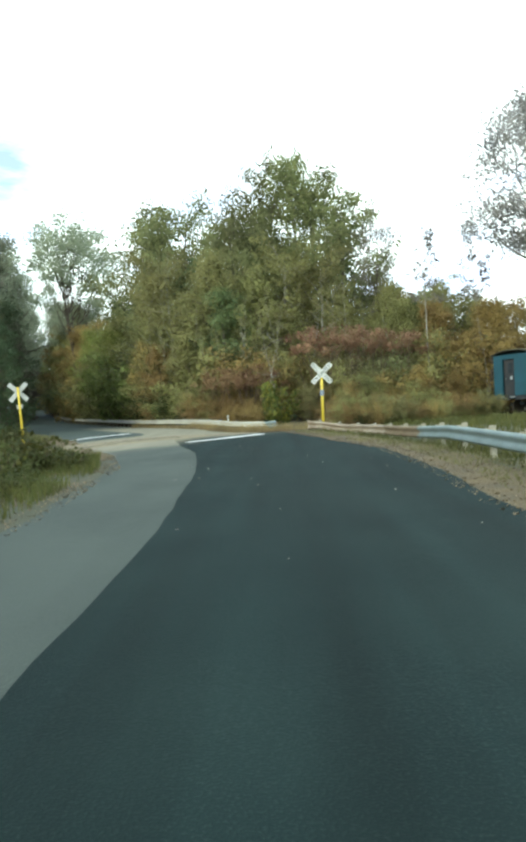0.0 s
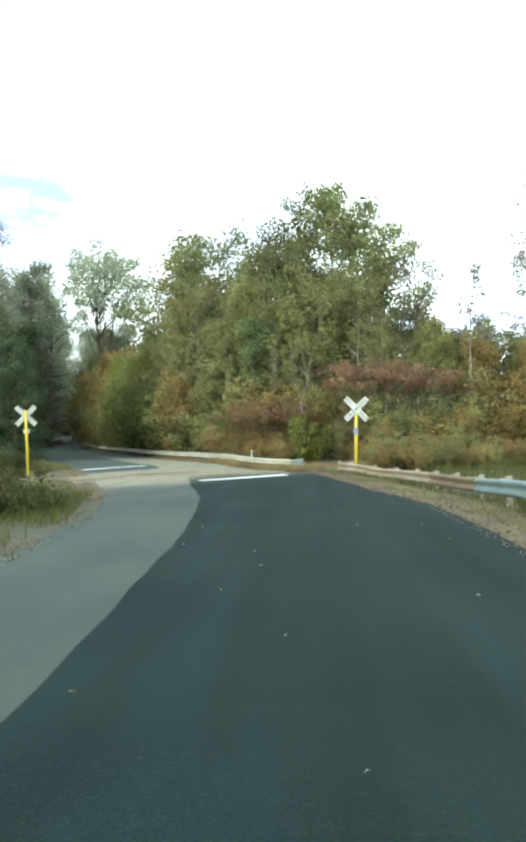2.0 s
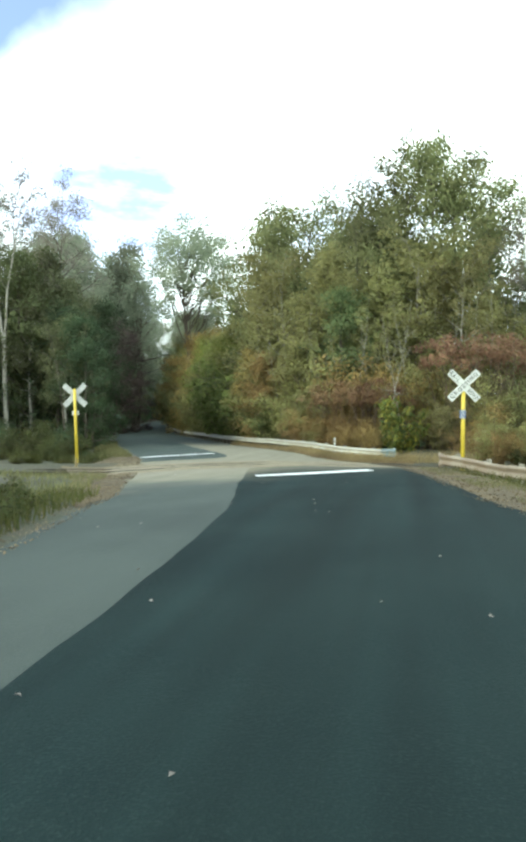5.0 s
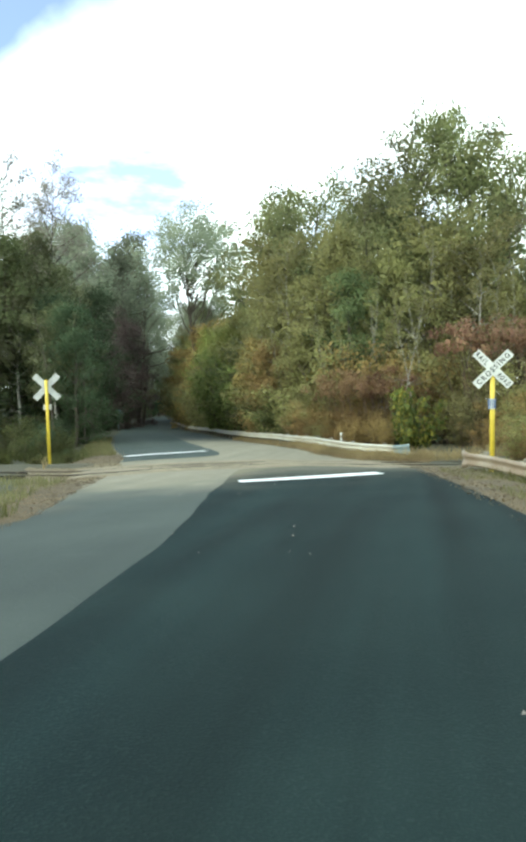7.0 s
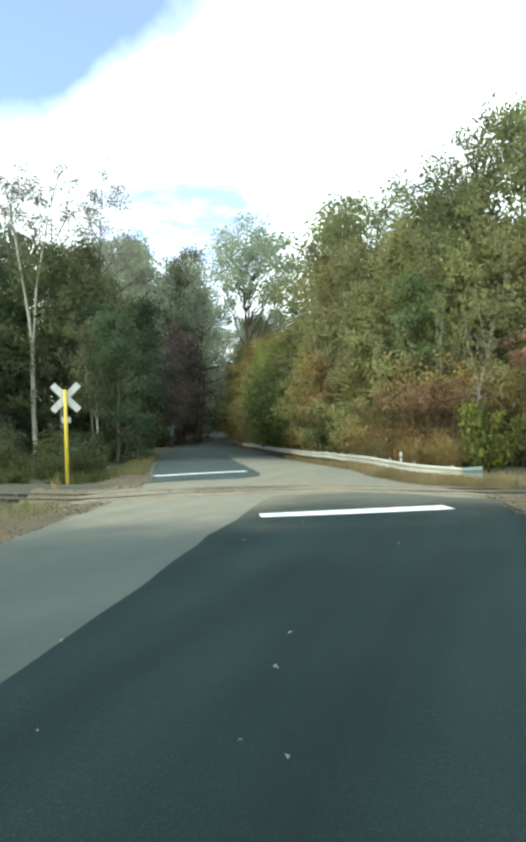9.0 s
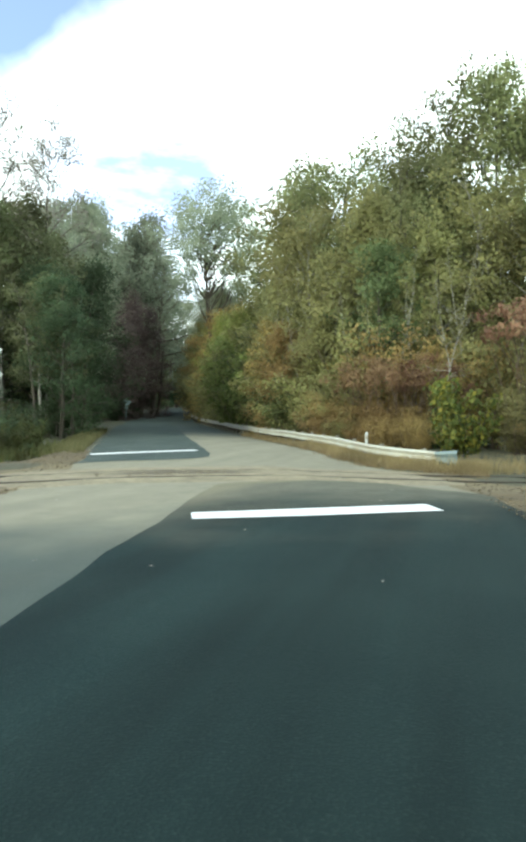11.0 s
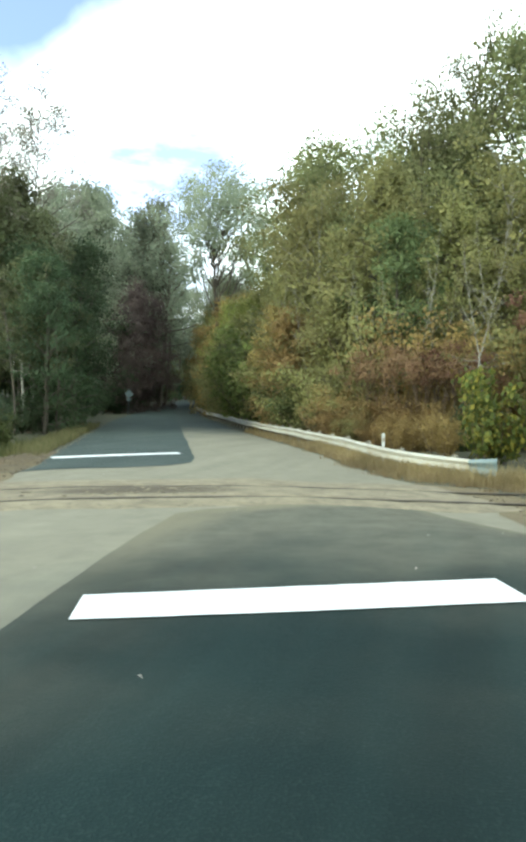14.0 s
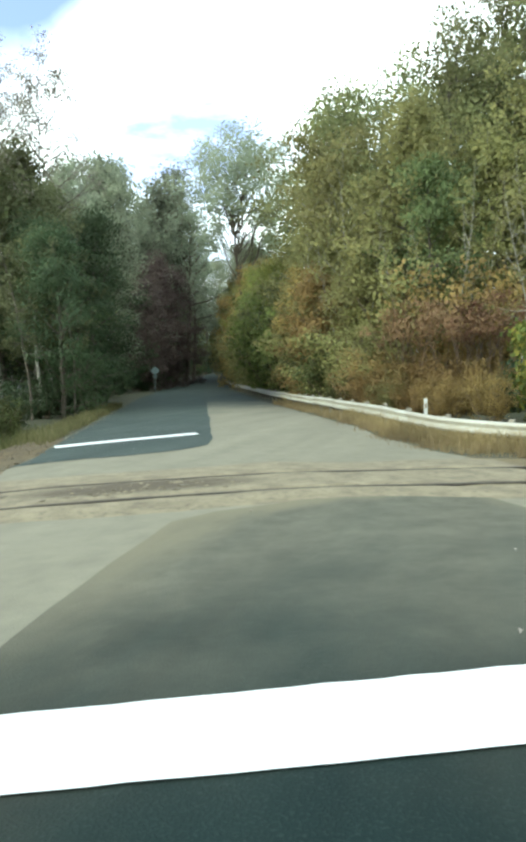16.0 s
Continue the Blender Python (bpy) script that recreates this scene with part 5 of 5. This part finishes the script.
# thicket along the far guardrail
front = [("s_yellow", 0.8, 45.4, 1.0), ("s_rust", -0.6, 47.6, 0.42), ("s_rust", -2.2, 49.4, 0.40), ("s_redbrown", -3.3, 53.2, 0.70), ("s_redbrown", -1.7, 52.8, 0.70), ("s_redbrown", -0.3, 52.8, 0.70), ("s_rust", -5.2, 51.6, 0.5), ("s_olive", -4.4, 51.4, 0.42), ("s_rust", -3.2, 50.6, 0.35), ("s_rust", -1.0, 50.2, 0.38), ("s_rust", -2.0, 51.4, 0.45), ("s_dark", 0.4, 50.6, 0.55), ("s_rust", -3.7, 52.0, 0.55), ("s_rust", -0.9, 51.7, 0.52), ("s_rust", -2.4, 52.2, 0.6), ("s_rust", -4.9, 53.2, 0.7),
         ("s_olive", -5.6, 54.6, 0.85), ("s_olive", -7.0, 56.4, 0.85), ("s_bramble", -8.0, 58.0, 1.15), ("s_olive", -9.6, 61.2, 1.0), ("s_olive", -8.6, 58.6, 0.6), ("s_bramble", -6.3, 53.6, 0.55), ("s_bramble", -10.6, 63.2, 1.1), ("s_bright", -13.0, 67.2, 1.2), ("s_bright", -15.0, 71.5, 1.5), ("s_bright", -17.2, 76.0, 1.6), ("s_bright", -18.9, 83.4, 1.9), ("s_bright", -20.9, 88.4, 1.8), ("s_olive", -11.2, 64.0, 0.9),
         ("s_olive", -22.0, 87.5, 1.4), ("s_green", -24.5, 93.0, 1.5), ("s_green", -27.5, 99.5, 1.5), ("s_green", -31, 107, 1.6), ("s_olive", -36, 117, 1.6), ("s_green", -41.5, 129, 1.7),
         ("s_green", -46, 141, 1.7), ("s_green", -49, 152, 1.7), ("s_dark", -65.5, 172, 1.8), ("s_dark", -57, 138, 1.7), ("s_dark", -60, 148, 1.8), ("s_dark", -63, 160, 1.9), ("s_dark", -65.5, 181, 1.8), ("s_green", -62, 187, 1.9), ("s_dark", -58, 193, 1.9), ("s_green", -53, 201, 2.0), ("s_olive", -4.4, 56.2, 1.4), ("s_rust", 1.8, 55.5, 1.3), ("sumac", 4.4, 53.4, 1.04), ("sumac", 6.3, 53.0, 1.06), ("sumac", 8.1, 53.2, 1.02), ("sumac", 9.8, 53.4, 0.96), ("s_olive", 5.8, 51.6, 1.0), ("s_green", 8.6, 51.8, 0.95), ("s_olive", 3.4, 55.0, 1.5), ("s_olive", 3.4, 49.6, 0.75), ("s_rust", 5.4, 49.4, 0.7), ("s_olive", 7.6, 50.2, 0.75),
         ("s_rust", 9.8, 50.6, 0.95), ("s_green", 10.5, 54.5, 1.3), ("s_rust", 12.4, 50.8, 0.9), ("s_olive", 13.6, 53.4, 1.4), ("s_rust", 15.5, 54.5, 1.5), ("s_rust", 18.5, 53.8, 1.5), ("s_rust", 21.5, 56, 1.5), ("s_olive", 24.5, 57, 1.6),
         ("s_olive", -7.4, 60.5, 1.5), ("s_green", -10.5, 68, 1.8), ("s_rust", -14.0, 77.5, 1.2), ("s_olive", 5.5, 45.6, 0.5), ("s_rust", 7.8, 46.4, 0.5), ("s_olive", 10.4, 47.6, 0.6), ("s_rust", 4.0, 44.4, 0.4), ("s_olive", 8.5, 38.0, 0.22), ("s_rust", 10.6, 38.6, 0.24), ("s_rust", 6.4, 37.0, 0.2), ("s_rust", -1.0, 55.4, 1.5), ("s_olive", -12.5, 71.5, 1.7)]
for k, x, y, s in front:
    p = plant(T_[k], x, y, s)
    if k == "s_yellow":
        p.scale = (s * 0.74, s * 0.74, s * 0.98)
rng_b = np.random.default_rng(91)
for i in range(46):
    v, u = rng_b.uniform(-5.4, -3.2), rng_b.uniform(6.5, 14.5)
    p = RC + RD * float(u) + RN * float(v)
    plant(T_[("s_bramble", "s_rust", "s_olive")[i % 3]], p.x, p.y, float(rng_b.uniform(0.2, 0.38)))
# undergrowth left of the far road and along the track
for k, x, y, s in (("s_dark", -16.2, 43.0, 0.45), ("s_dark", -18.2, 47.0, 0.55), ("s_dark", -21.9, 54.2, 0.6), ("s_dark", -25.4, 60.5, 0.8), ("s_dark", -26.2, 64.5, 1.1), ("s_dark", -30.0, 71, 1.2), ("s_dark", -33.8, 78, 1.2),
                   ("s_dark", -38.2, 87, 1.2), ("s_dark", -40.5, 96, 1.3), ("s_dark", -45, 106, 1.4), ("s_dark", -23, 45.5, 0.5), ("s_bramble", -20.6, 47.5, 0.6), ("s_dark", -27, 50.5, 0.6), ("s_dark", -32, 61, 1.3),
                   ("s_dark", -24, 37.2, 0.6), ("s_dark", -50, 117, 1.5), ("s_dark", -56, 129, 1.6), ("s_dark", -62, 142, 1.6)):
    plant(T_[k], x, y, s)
# brambles behind the rails round the leaning sign
for k, x, y, s in (("s_bramble", -14.6, 38.8, 0.36), ("s_bramble", -16.2, 39.8, 0.34), ("s_bramble", -17.8, 40.5, 0.45), ("s_dark", -19.5, 42.2, 0.45), ("s_bramble", -21.2, 43.6, 0.6), ("s_bramble", -17.0, 43.2, 0.42), ("s_bramble", -19.0, 45.4, 0.6), ("s_bramble", -15.2, 41.8, 0.42),
                   ("s_dark", -22.6, 46.4, 0.6), ("s_bramble", -24.5, 43.6, 0.7), ("s_dark", -27, 45, 0.7), ("s_bramble", -22.8, 40.6, 0.55), ("s_dark", -26, 39.6, 0.6), ("s_bramble", -17.6, 46.2, 0.5), ("s_bramble", -15.9, 43.9, 0.45)):
    plant(T_[k], x, y, s)
rng = np.random.default_rng(5)
# weeds on the near verge
for i in range(105):
    y = rng.uniform(8, 21.8)
    x = road_left(y) - 1.0 - rng.uniform(0, 1) ** 1.4 * 8
    plant(T_["weed_dark" if i % 3 else "weed"], float(x), float(y), rng.uniform(0.62, 1.02) * (0.5 if x > road_left(y) - 1.7 else 1.0))
for i in range(14):
    plant(T_["weed"], float(rng.uniform(-16.5, -13.0)), float(rng.uniform(36.0, 40.0)), rng.uniform(0.25, 0.5))
for ob in first:
    for o in list(ob.children_recursive) + [ob]:
        bpy.data.objects.remove(o)

# ---- old passenger car standing on the track ----
CP = RC + RD * 21.4
cz = rail_z(21.4) + 0.055
coach = thing("railway_coach", "old blue railway coach with mossy roof standing on the track", "railway coach", at=pose(CP.x, CP.y, cz, 0, 0, math.degrees(RAIL_A)))
LEN, WID, FLOOR, EAVE = 11.0, 3.0, 1.15, 3.72
# end wall facing the road: two panels, a header and a dark door between them
part("end_panel", boxed(0.05, 1.12, (FLOOR + EAVE) / 2, 0.1, 0.76, EAVE - FLOOR, 0.02), M["car_blue"], coach)
part("end_panel", boxed(0.05, -0.85, (FLOOR + EAVE) / 2, 0.1, 1.30, EAVE - FLOOR, 0.02), M["car_blue"], coach)
part("header", boxed(0.055, 0.27, EAVE - 0.14, 0.09, 0.95, 0.28, 0.01), M["car_blue"], coach)
door = part("door", boxed(0.16, 0.27, FLOOR + 1.15, 0.05, 0.93, 2.25, 0.01), M["car_dark"], coach, "dark weathered end door")
part("pane", boxed(0.128, 0.2, FLOOR + 1.72, 0.012, 0.34, 0.62, 0.004), M["glass"], door, "dusty door window")
# added pale plate, painted stand-in for sky light through the coach
part("notice", boxed(0.126, 0.14, FLOOR + 1.1, 0.01, 0.16, 0.2, 0.003), M["grey_trim"], door, "small pale patch standing for light through the coach")
part("panel", boxed(0.128, 0.27, FLOOR + 0.5, 0.014, 0.6, 0.6, 0.01), M["car_dark"], door)
bm = bmesh.new()
rod(bm, (0.1, 0.6, FLOOR + 1.0), (0.1, 0.6, FLOOR + 1.18), 0.015, sides=6)
part("handle", bm, M["galv"], door)
part("step", boxed(-0.1, 0.27, FLOOR - 0.1, 0.3, 0.9, 0.06, 0.01), M["grey_trim"], coach)
# long sides with window openings
for side in (-1, 1):
    y = side * (WID / 2 - 0.04)
    part("sill_panel", boxed(LEN / 2 + 0.6, y, FLOOR + 0.55, LEN - 1.2, 0.08, 1.1, 0.015), M["car_blue"] if side > 0 else M["grey_trim"], coach)
    part("letterboard", boxed(LEN / 2 + 0.05, y, EAVE - 0.22, LEN - 0.1, 0.08, 0.44, 0.015), M["car_blue"], coach)
    x = 1.2
    while x < LEN - 0.2:
        part("pillar", boxed(x, y, FLOOR + 1.6, 0.28, 0.08, 1.0, 0.01), M["car_blue"], coach)
        if x + 1.3 < LEN:
            w = part("window", boxed(x + 0.65, y, FLOOR + 1.6, 1.02, 0.04, 1.0, 0.005), M["glass"], coach, "dark dusty window")
            part("sash", boxed(x + 0.65, y - side * 0.0 + side * 0.025, FLOOR + 1.6, 1.02, 0.02, 0.05), M["grey_trim"], w)
        x += 1.3
    bm = bmesh.new()
    rod(bm, (0.18, side * (WID / 2 + 0.05), FLOOR + 0.25), (0.18, side * (WID / 2 + 0.05), FLOOR + 1.35), 0.022, sides=8)
    part("grab_rail", bm, M["white_sign"], coach, "pale vertical grab rail")
    # dark sheet stands in for the shade inside the open vestibule
    part("vestibule_door", boxed(0.65, side * (WID / 2 - 0.14), FLOOR + 1.15, 0.85, 0.05, 2.25, 0.01), M["car_dark"], coach)
part("back_wall", boxed(LEN - 0.05, 0, (FLOOR + EAVE) / 2, 0.1, WID, EAVE - FLOOR, 0.02), M["car_blue"], coach)
# arched roof with overhang
V, F = [], []
arc = [(-WID / 2 - 0.08 + (WID + 0.16) * i / 14) for i in range(15)]
for x in np.linspace(-0.16, LEN + 0.2, 24):
    for y in arc:
        h = EAVE + 0.3 * (1 - (y / (WID / 2 + 0.08)) ** 2) ** 0.7 + noise.noise(Vector((x * 1.3, y * 1.3, 3))) * 0.07
        V.append((x, y, h))
    for y in arc:
        V.append((x, y, EAVE - 0.04 + 0.26 * (1 - (y / (WID / 2 + 0.08)) ** 2) ** 0.7))
for i in range(23):
    for j in range(14):
        a = i * 30 + j
        F += [(a, a + 30, a + 31, a + 1), (a + 15, a + 16, a + 46, a + 45)]
    F += [(i * 30, i * 30 + 15, i * 30 + 45, i * 30 + 30), (i * 30 + 14, i * 30 + 44, i * 30 + 59, i * 30 + 29)]
for base in (0, 23 * 30):
    for j in range(14):
        F.append((base + j, base + j + 1, base + j + 16, base + j + 15))
part("roof", mesh_quads("roof", V, F), M["car_roof"], coach, "sooty mossy arched roof", smooth=False)
part("underframe", boxed(LEN / 2, 0, FLOOR - 0.14, LEN - 0.1, WID - 0.3, 0.28, 0.03), M["car_dark"], coach)
for bx in (2.0, LEN - 2.0):
    bogie = part("bogie", boxed(bx, 0, 0.66, 2.4, 0.5, 0.22, 0.04), M["car_dark"], coach, "rusty wheel truck")
    for s in (-1, 1):
        part("side_frame", boxed(bx, s * 0.98, 0.58, 2.3, 0.12, 0.28, 0.04), M["car_dark"], bogie)
        for wx in (-0.8, 0.8):
            bm = bmesh.new()
            rod(bm, (bx + wx, s * 0.69, 0.43), (bx + wx, s * 0.81, 0.43), 0.43, sides=24)
            rod(bm, (bx + wx, s * 0.66, 0.43), (bx + wx, s * 0.69, 0.43), 0.46, sides=24)
            part("wheel", bm, M["rail"], bogie)
bm = bmesh.new()
rod(bm, (-0.45, 0, FLOOR - 0.15), (0.1, 0, FLOOR - 0.15), 0.09, sides=10)
box(bm, -0.45, 0, FLOOR - 0.15, 0.22, 0.26, 0.28, 0.04)
part("coupler", bm, M["car_dark"], coach)

# ---- grass, fallen leaves, rubble ----


def blades(name, P, height, width, mat, label, category, seed, droop=0.5):
    """Grass: bent two-piece blades at the points P (x, y)."""
    r = np.random.default_rng(seed)
    n = len(P)
    z = land(P[:, 0], P[:, 1]) - 0.05
    B = np.stack([P[:, 0], P[:, 1], z], 1)
    a = r.random(n) * 2 * math.pi
    h = (height * r.uniform(0.5, 1.2, n))[:, None]
    side = np.stack([np.cos(a), np.sin(a), np.zeros(n)], 1) * width / 2
    b = r.random(n) * 2 * math.pi
    tilt = np.stack([np.cos(b), np.sin(b), np.zeros(n)], 1) * h * droop * r.uniform(0.2, 1, (n, 1))
    up = np.array([0, 0, 1.0])
    mid, tip = B + tilt * 0.35 + up * h * 0.6, B + tilt + up * h
    V = np.stack([B - side, B + side, mid + side * 0.8, mid - side * 0.8, tip + side * 0.15, tip - side * 0.15], 1).reshape(-1, 3)
    k = np.arange(n)[:, None] * 6
    F = np.concatenate([k + np.array([[0, 1, 2, 3]]), k + np.array([[3, 2, 4, 5]])])
    return tagged(part(name, mesh_quads(name, V, F), mat), label, category, kind="stuff")


def litter(name, P, size, mat, label, lift, seed):
    """Fallen leaves lying about at the points P."""
    r = np.random.default_rng(seed)
    n = len(P)
    z = np.array([gz(x, y) for x, y in P]) + lift + r.random(n) * 0.015
    C = np.stack([P[:, 0], P[:, 1], z], 1)
    a = r.random(n) * 2 * math.pi
    s = (size * r.uniform(0.6, 1.4, n))[:, None]
    u = np.stack([np.cos(a), np.sin(a), r.normal(0, 0.25, n)], 1) * s
    w = np.stack([-np.sin(a), np.cos(a), r.normal(0, 0.25, n)], 1) * s * 0.65
    V = np.stack([C - u * 0.5, C + w * 0.5 + [0, 0, 0.01], C + u * 0.55, C - w * 0.5 + [0, 0, 0.01]], 1).reshape(-1, 3)
    return tagged(part(name, mesh_quads(name, V, np.arange(4 * n).reshape(n, 4)), mat), label, "fallen leaves", kind="stuff")


rng = np.random.default_rng(77)


def clustered(n, ys, offset, side, clump=0.5):
    """Points beside the road: offset from its edge on one side, bunched."""
    y = rng.uniform(*ys, n)
    c = np.array([noise.noise(Vector((float(v) * 0.5, 2.0 * side, 8))) for v in y])
    y = y[(rng.random(n) < 0.55 + c * clump * 2)]
    o = rng.uniform(0, 1, len(y)) ** 1.2 * (offset[1] - offset[0]) + offset[0]
    x = (road_left(y) - o) if side < 0 else (road_right(y) + o)
    return np.stack([x, y], 1)


blades("verge_grass", clustered(22000, (5, 23.4), (0.25, 7.5), -1), 0.26, 0.016, LM["grass"], "long green and yellowed grass on the near verge", "grass", 1)
blades("verge_grass", clustered(5200, (23.5, 30), (0.7, 5.5), -1), 0.2, 0.016, LM["straw"], "sparse yellowing grass on the dirt verge", "grass", 15)
blades("verge_grass", clustered(8000, (40.5, 62), (0.2, 1.9), -1), 0.34, 0.02, LM["straw"], "yellow-green grass beside the lane beyond the crossing", "grass", 2)
blades("dry_grass", clustered(22000, (39.4, 62), (0.1, 2.6), 1, 0.7), 0.27, 0.011, LM["dry_grass"], "straw-coloured dry grass under the far guardrail", "grass", 3, 0.8)
blades("dry_grass", clustered(9000, (6, 30.5), (1.25, 5.5), 1), 0.24, 0.018, LM["grass"], "low olive grass and weeds under the near guardrail", "grass", 4, 0.8)
blades("dry_grass", clustered(9000, (6, 31), (0.4, 1.6), 1, 0.8), 0.13, 0.012, LM["straw"], "short straw grass on the gravel shoulder", "grass", 16, 0.9)
y = rng.uniform(-1, 1, 5000)
x = rng.uniform(-7, 22, 5000)
keep = (x > 5.5) | (x < -6.9)
side = np.stack([RC.x + RD.x * x + RN.x * (3.0 + y * 0.9), RC.y + RD.y * x + RN.y * (3.0 + y * 0.9)], 1)[keep]
blades("dry_grass", side, 0.5, 0.02, LM["dry_grass"], "dry grass along the railway", "grass", 5, 0.7)
y = rng.uniform(-6.5, -2.6, 5000)
x = rng.uniform(7.5, 26, 5000)
blades("dry_grass", np.stack([RC.x + RD.x * x + RN.x * y, RC.y + RD.y * x + RN.y * y], 1), 0.26, 0.022, LM["grass"], "rough olive grass between guardrail and track", "grass", 8, 0.7)
blades("rough_grass", np.stack([rng.uniform(5.6, 17, 9000), rng.uniform(10, 37, 9000)], 1), 0.42, 0.024, LM["grass"], "rough yellowing grass behind the near guardrail", "grass", 9, 0.7)
k = 5200
px, py = rng.uniform(-30, -12.4, k), rng.uniform(37.6, 46, k)
keep = (py - 36.4) > (px + 12.4) * -0.5 - 1.2
blades("rough_grass", np.stack([px, py], 1)[keep & (px < road_left(py) - 1.3)], 0.5, 0.026, LM["bramble"], "rank dull green grass behind the leaning sign", "grass", 13, 0.7)
k = 9000
px = 1.6 - 6.6 * rng.uniform(0, 1, k) ** 1.25
back = np.interp(px, [-5.0, -3.6, -2.2, -1.1, -0.3, 0.3, 1.6], [48.0, 45.0, 42.7, 41.5, 41.0, 40.8, 40.6])
fore = np.interp(px, [-5.5, -3.0, -2.2, -1.4, -0.7, -0.1, 1.6], [46.0, 41.2, 40.1, 39.9, 39.4, 38.7, 37.2])
f = rng.beta(1.0, 2.0, k)
py = back + (fore - back) * f
lush = np.array([noise.noise(Vector((float(u) * 1.3, float(v) * 1.3, 2))) for u, v in zip(px, py)])
tuft = np.stack([px, py], 1)
for low, high, tall, seed in ((-1, 0.35, 0.42, 12), (0.35, 2, 0.2, 14)):
    blades("dry_grass", tuft[(lush > -0.25 + 0.35 * f) & (f > low) & (f <= high)], tall, 0.011, LM["dry_grass"], "straw grass drooping before the far guardrail's end", "grass", seed, 0.95)
litter("fallen_leaves", np.concatenate([clustered(11000, (4, 34), (-0.2, 1.4), -1), clustered(9000, (4, 31), (-0.2, 2.4), 1), clustered(1500, (37, 60), (-0.3, 2.0), -1), clustered(900, (40, 60), (-0.4, 1.2), 1)]),
       0.032, LM["litter"], "scattered brown and tan fallen leaves on the road edges", 0.012, 6)
yy = rng.uniform(6, 58, 110)
uu = rng.uniform(0.03, 0.97, 110)
litter("fallen_leaves", np.stack([road_left(yy) + (road_right(yy) - road_left(yy)) * uu, yy], 1), 0.031, LM["pale"], "a few pale fallen leaves scattered on the asphalt", 0.022, 7)


def pebbles(name, P, size, mat, label, seed):
    """Small angular stones lying at the points P."""
    r = np.random.default_rng(seed)
    corner = np.array([(-1, -1, -1), (1, -1, -1), (1, 1, -1), (-1, 1, -1), (-1, -1, 1), (1, -1, 1), (1, 1, 1), (-1, 1, 1)]) * 0.5
    quad = np.array([(0, 3, 2, 1), (4, 5, 6, 7), (0, 1, 5, 4), (1, 2, 6, 5), (2, 3, 7, 6), (3, 0, 4, 7)])
    n = len(P)
    z = land(P[:, 0], P[:, 1])
    s = size * r.uniform(0.5, 1.5, (n, 1, 1)) * np.array([1.2, 0.9, 0.6])
    V = corner[None] * s * r.uniform(0.6, 1.15, (n, 8, 3))
    a = r.random(n) * 2 * math.pi
    c, d = np.cos(a)[:, None], np.sin(a)[:, None]
    V = np.stack([V[..., 0] * c - V[..., 1] * d, V[..., 0] * d + V[..., 1] * c, V[..., 2]], -1) + np.stack([P[:, 0], P[:, 1], z + 0.012], 1)[:, None]
    F = (np.arange(n)[:, None, None] * 8 + quad[None]).reshape(-1, 4)
    return tagged(part(name, mesh_quads(name, V.reshape(-1, 3), F), mat), label, "stones", kind="stuff")


yy = rng.uniform(29.5, 38.5, 360)
right = np.stack([road_right(yy) + rng.uniform(0, 3.0, 360), yy], 1)
yl = rng.uniform(28.5, 40.5, 420)
left = np.stack([road_left(yl) - rng.uniform(0, 1, 420) ** 1.5 * 2.8, yl], 1)
pebbles("pebbles", np.concatenate([right, left]), 0.034, M["rubble"], "loose pale stones on the verges beside the rails", 21)
yy = rng.uniform(4, 29, 550)
pebbles("pebbles", np.stack([road_right(yy) + rng.uniform(0.0, 1.1, 550), yy], 1), 0.024, M["gravel"], "small brown stones along the gravel shoulder", 22)
# broken paving between the rails
for i in range(96):
    u, v = rng.normal(-1.7, 0.75), rng.uniform(-0.45, 0.55)
    p = RC + RD * float(u) + RN * float(v)
    bm = bmesh.new()
    s = float(rng.uniform(0.012, 0.05)) * (2.2 if i % 12 == 0 else 1.0)
    bmesh.ops.create_icosphere(bm, subdivisions=1, radius=s)
    for w in bm.verts:
        w.co = Vector((w.co.x * 1.2, w.co.y, w.co.z * (0.22 if i % 12 == 0 else 0.45))) * float(rng.uniform(0.7, 1.2))
    ob = part("paving_chunk", bm, M["rubble"], at=pose(p.x, p.y, gz(p.x, p.y) + 0.044, 0, 0, float(rng.uniform(0, 360))))
    tagged(ob, "broken chunk of tan paving between the rails", "rubble", "paving chunks")
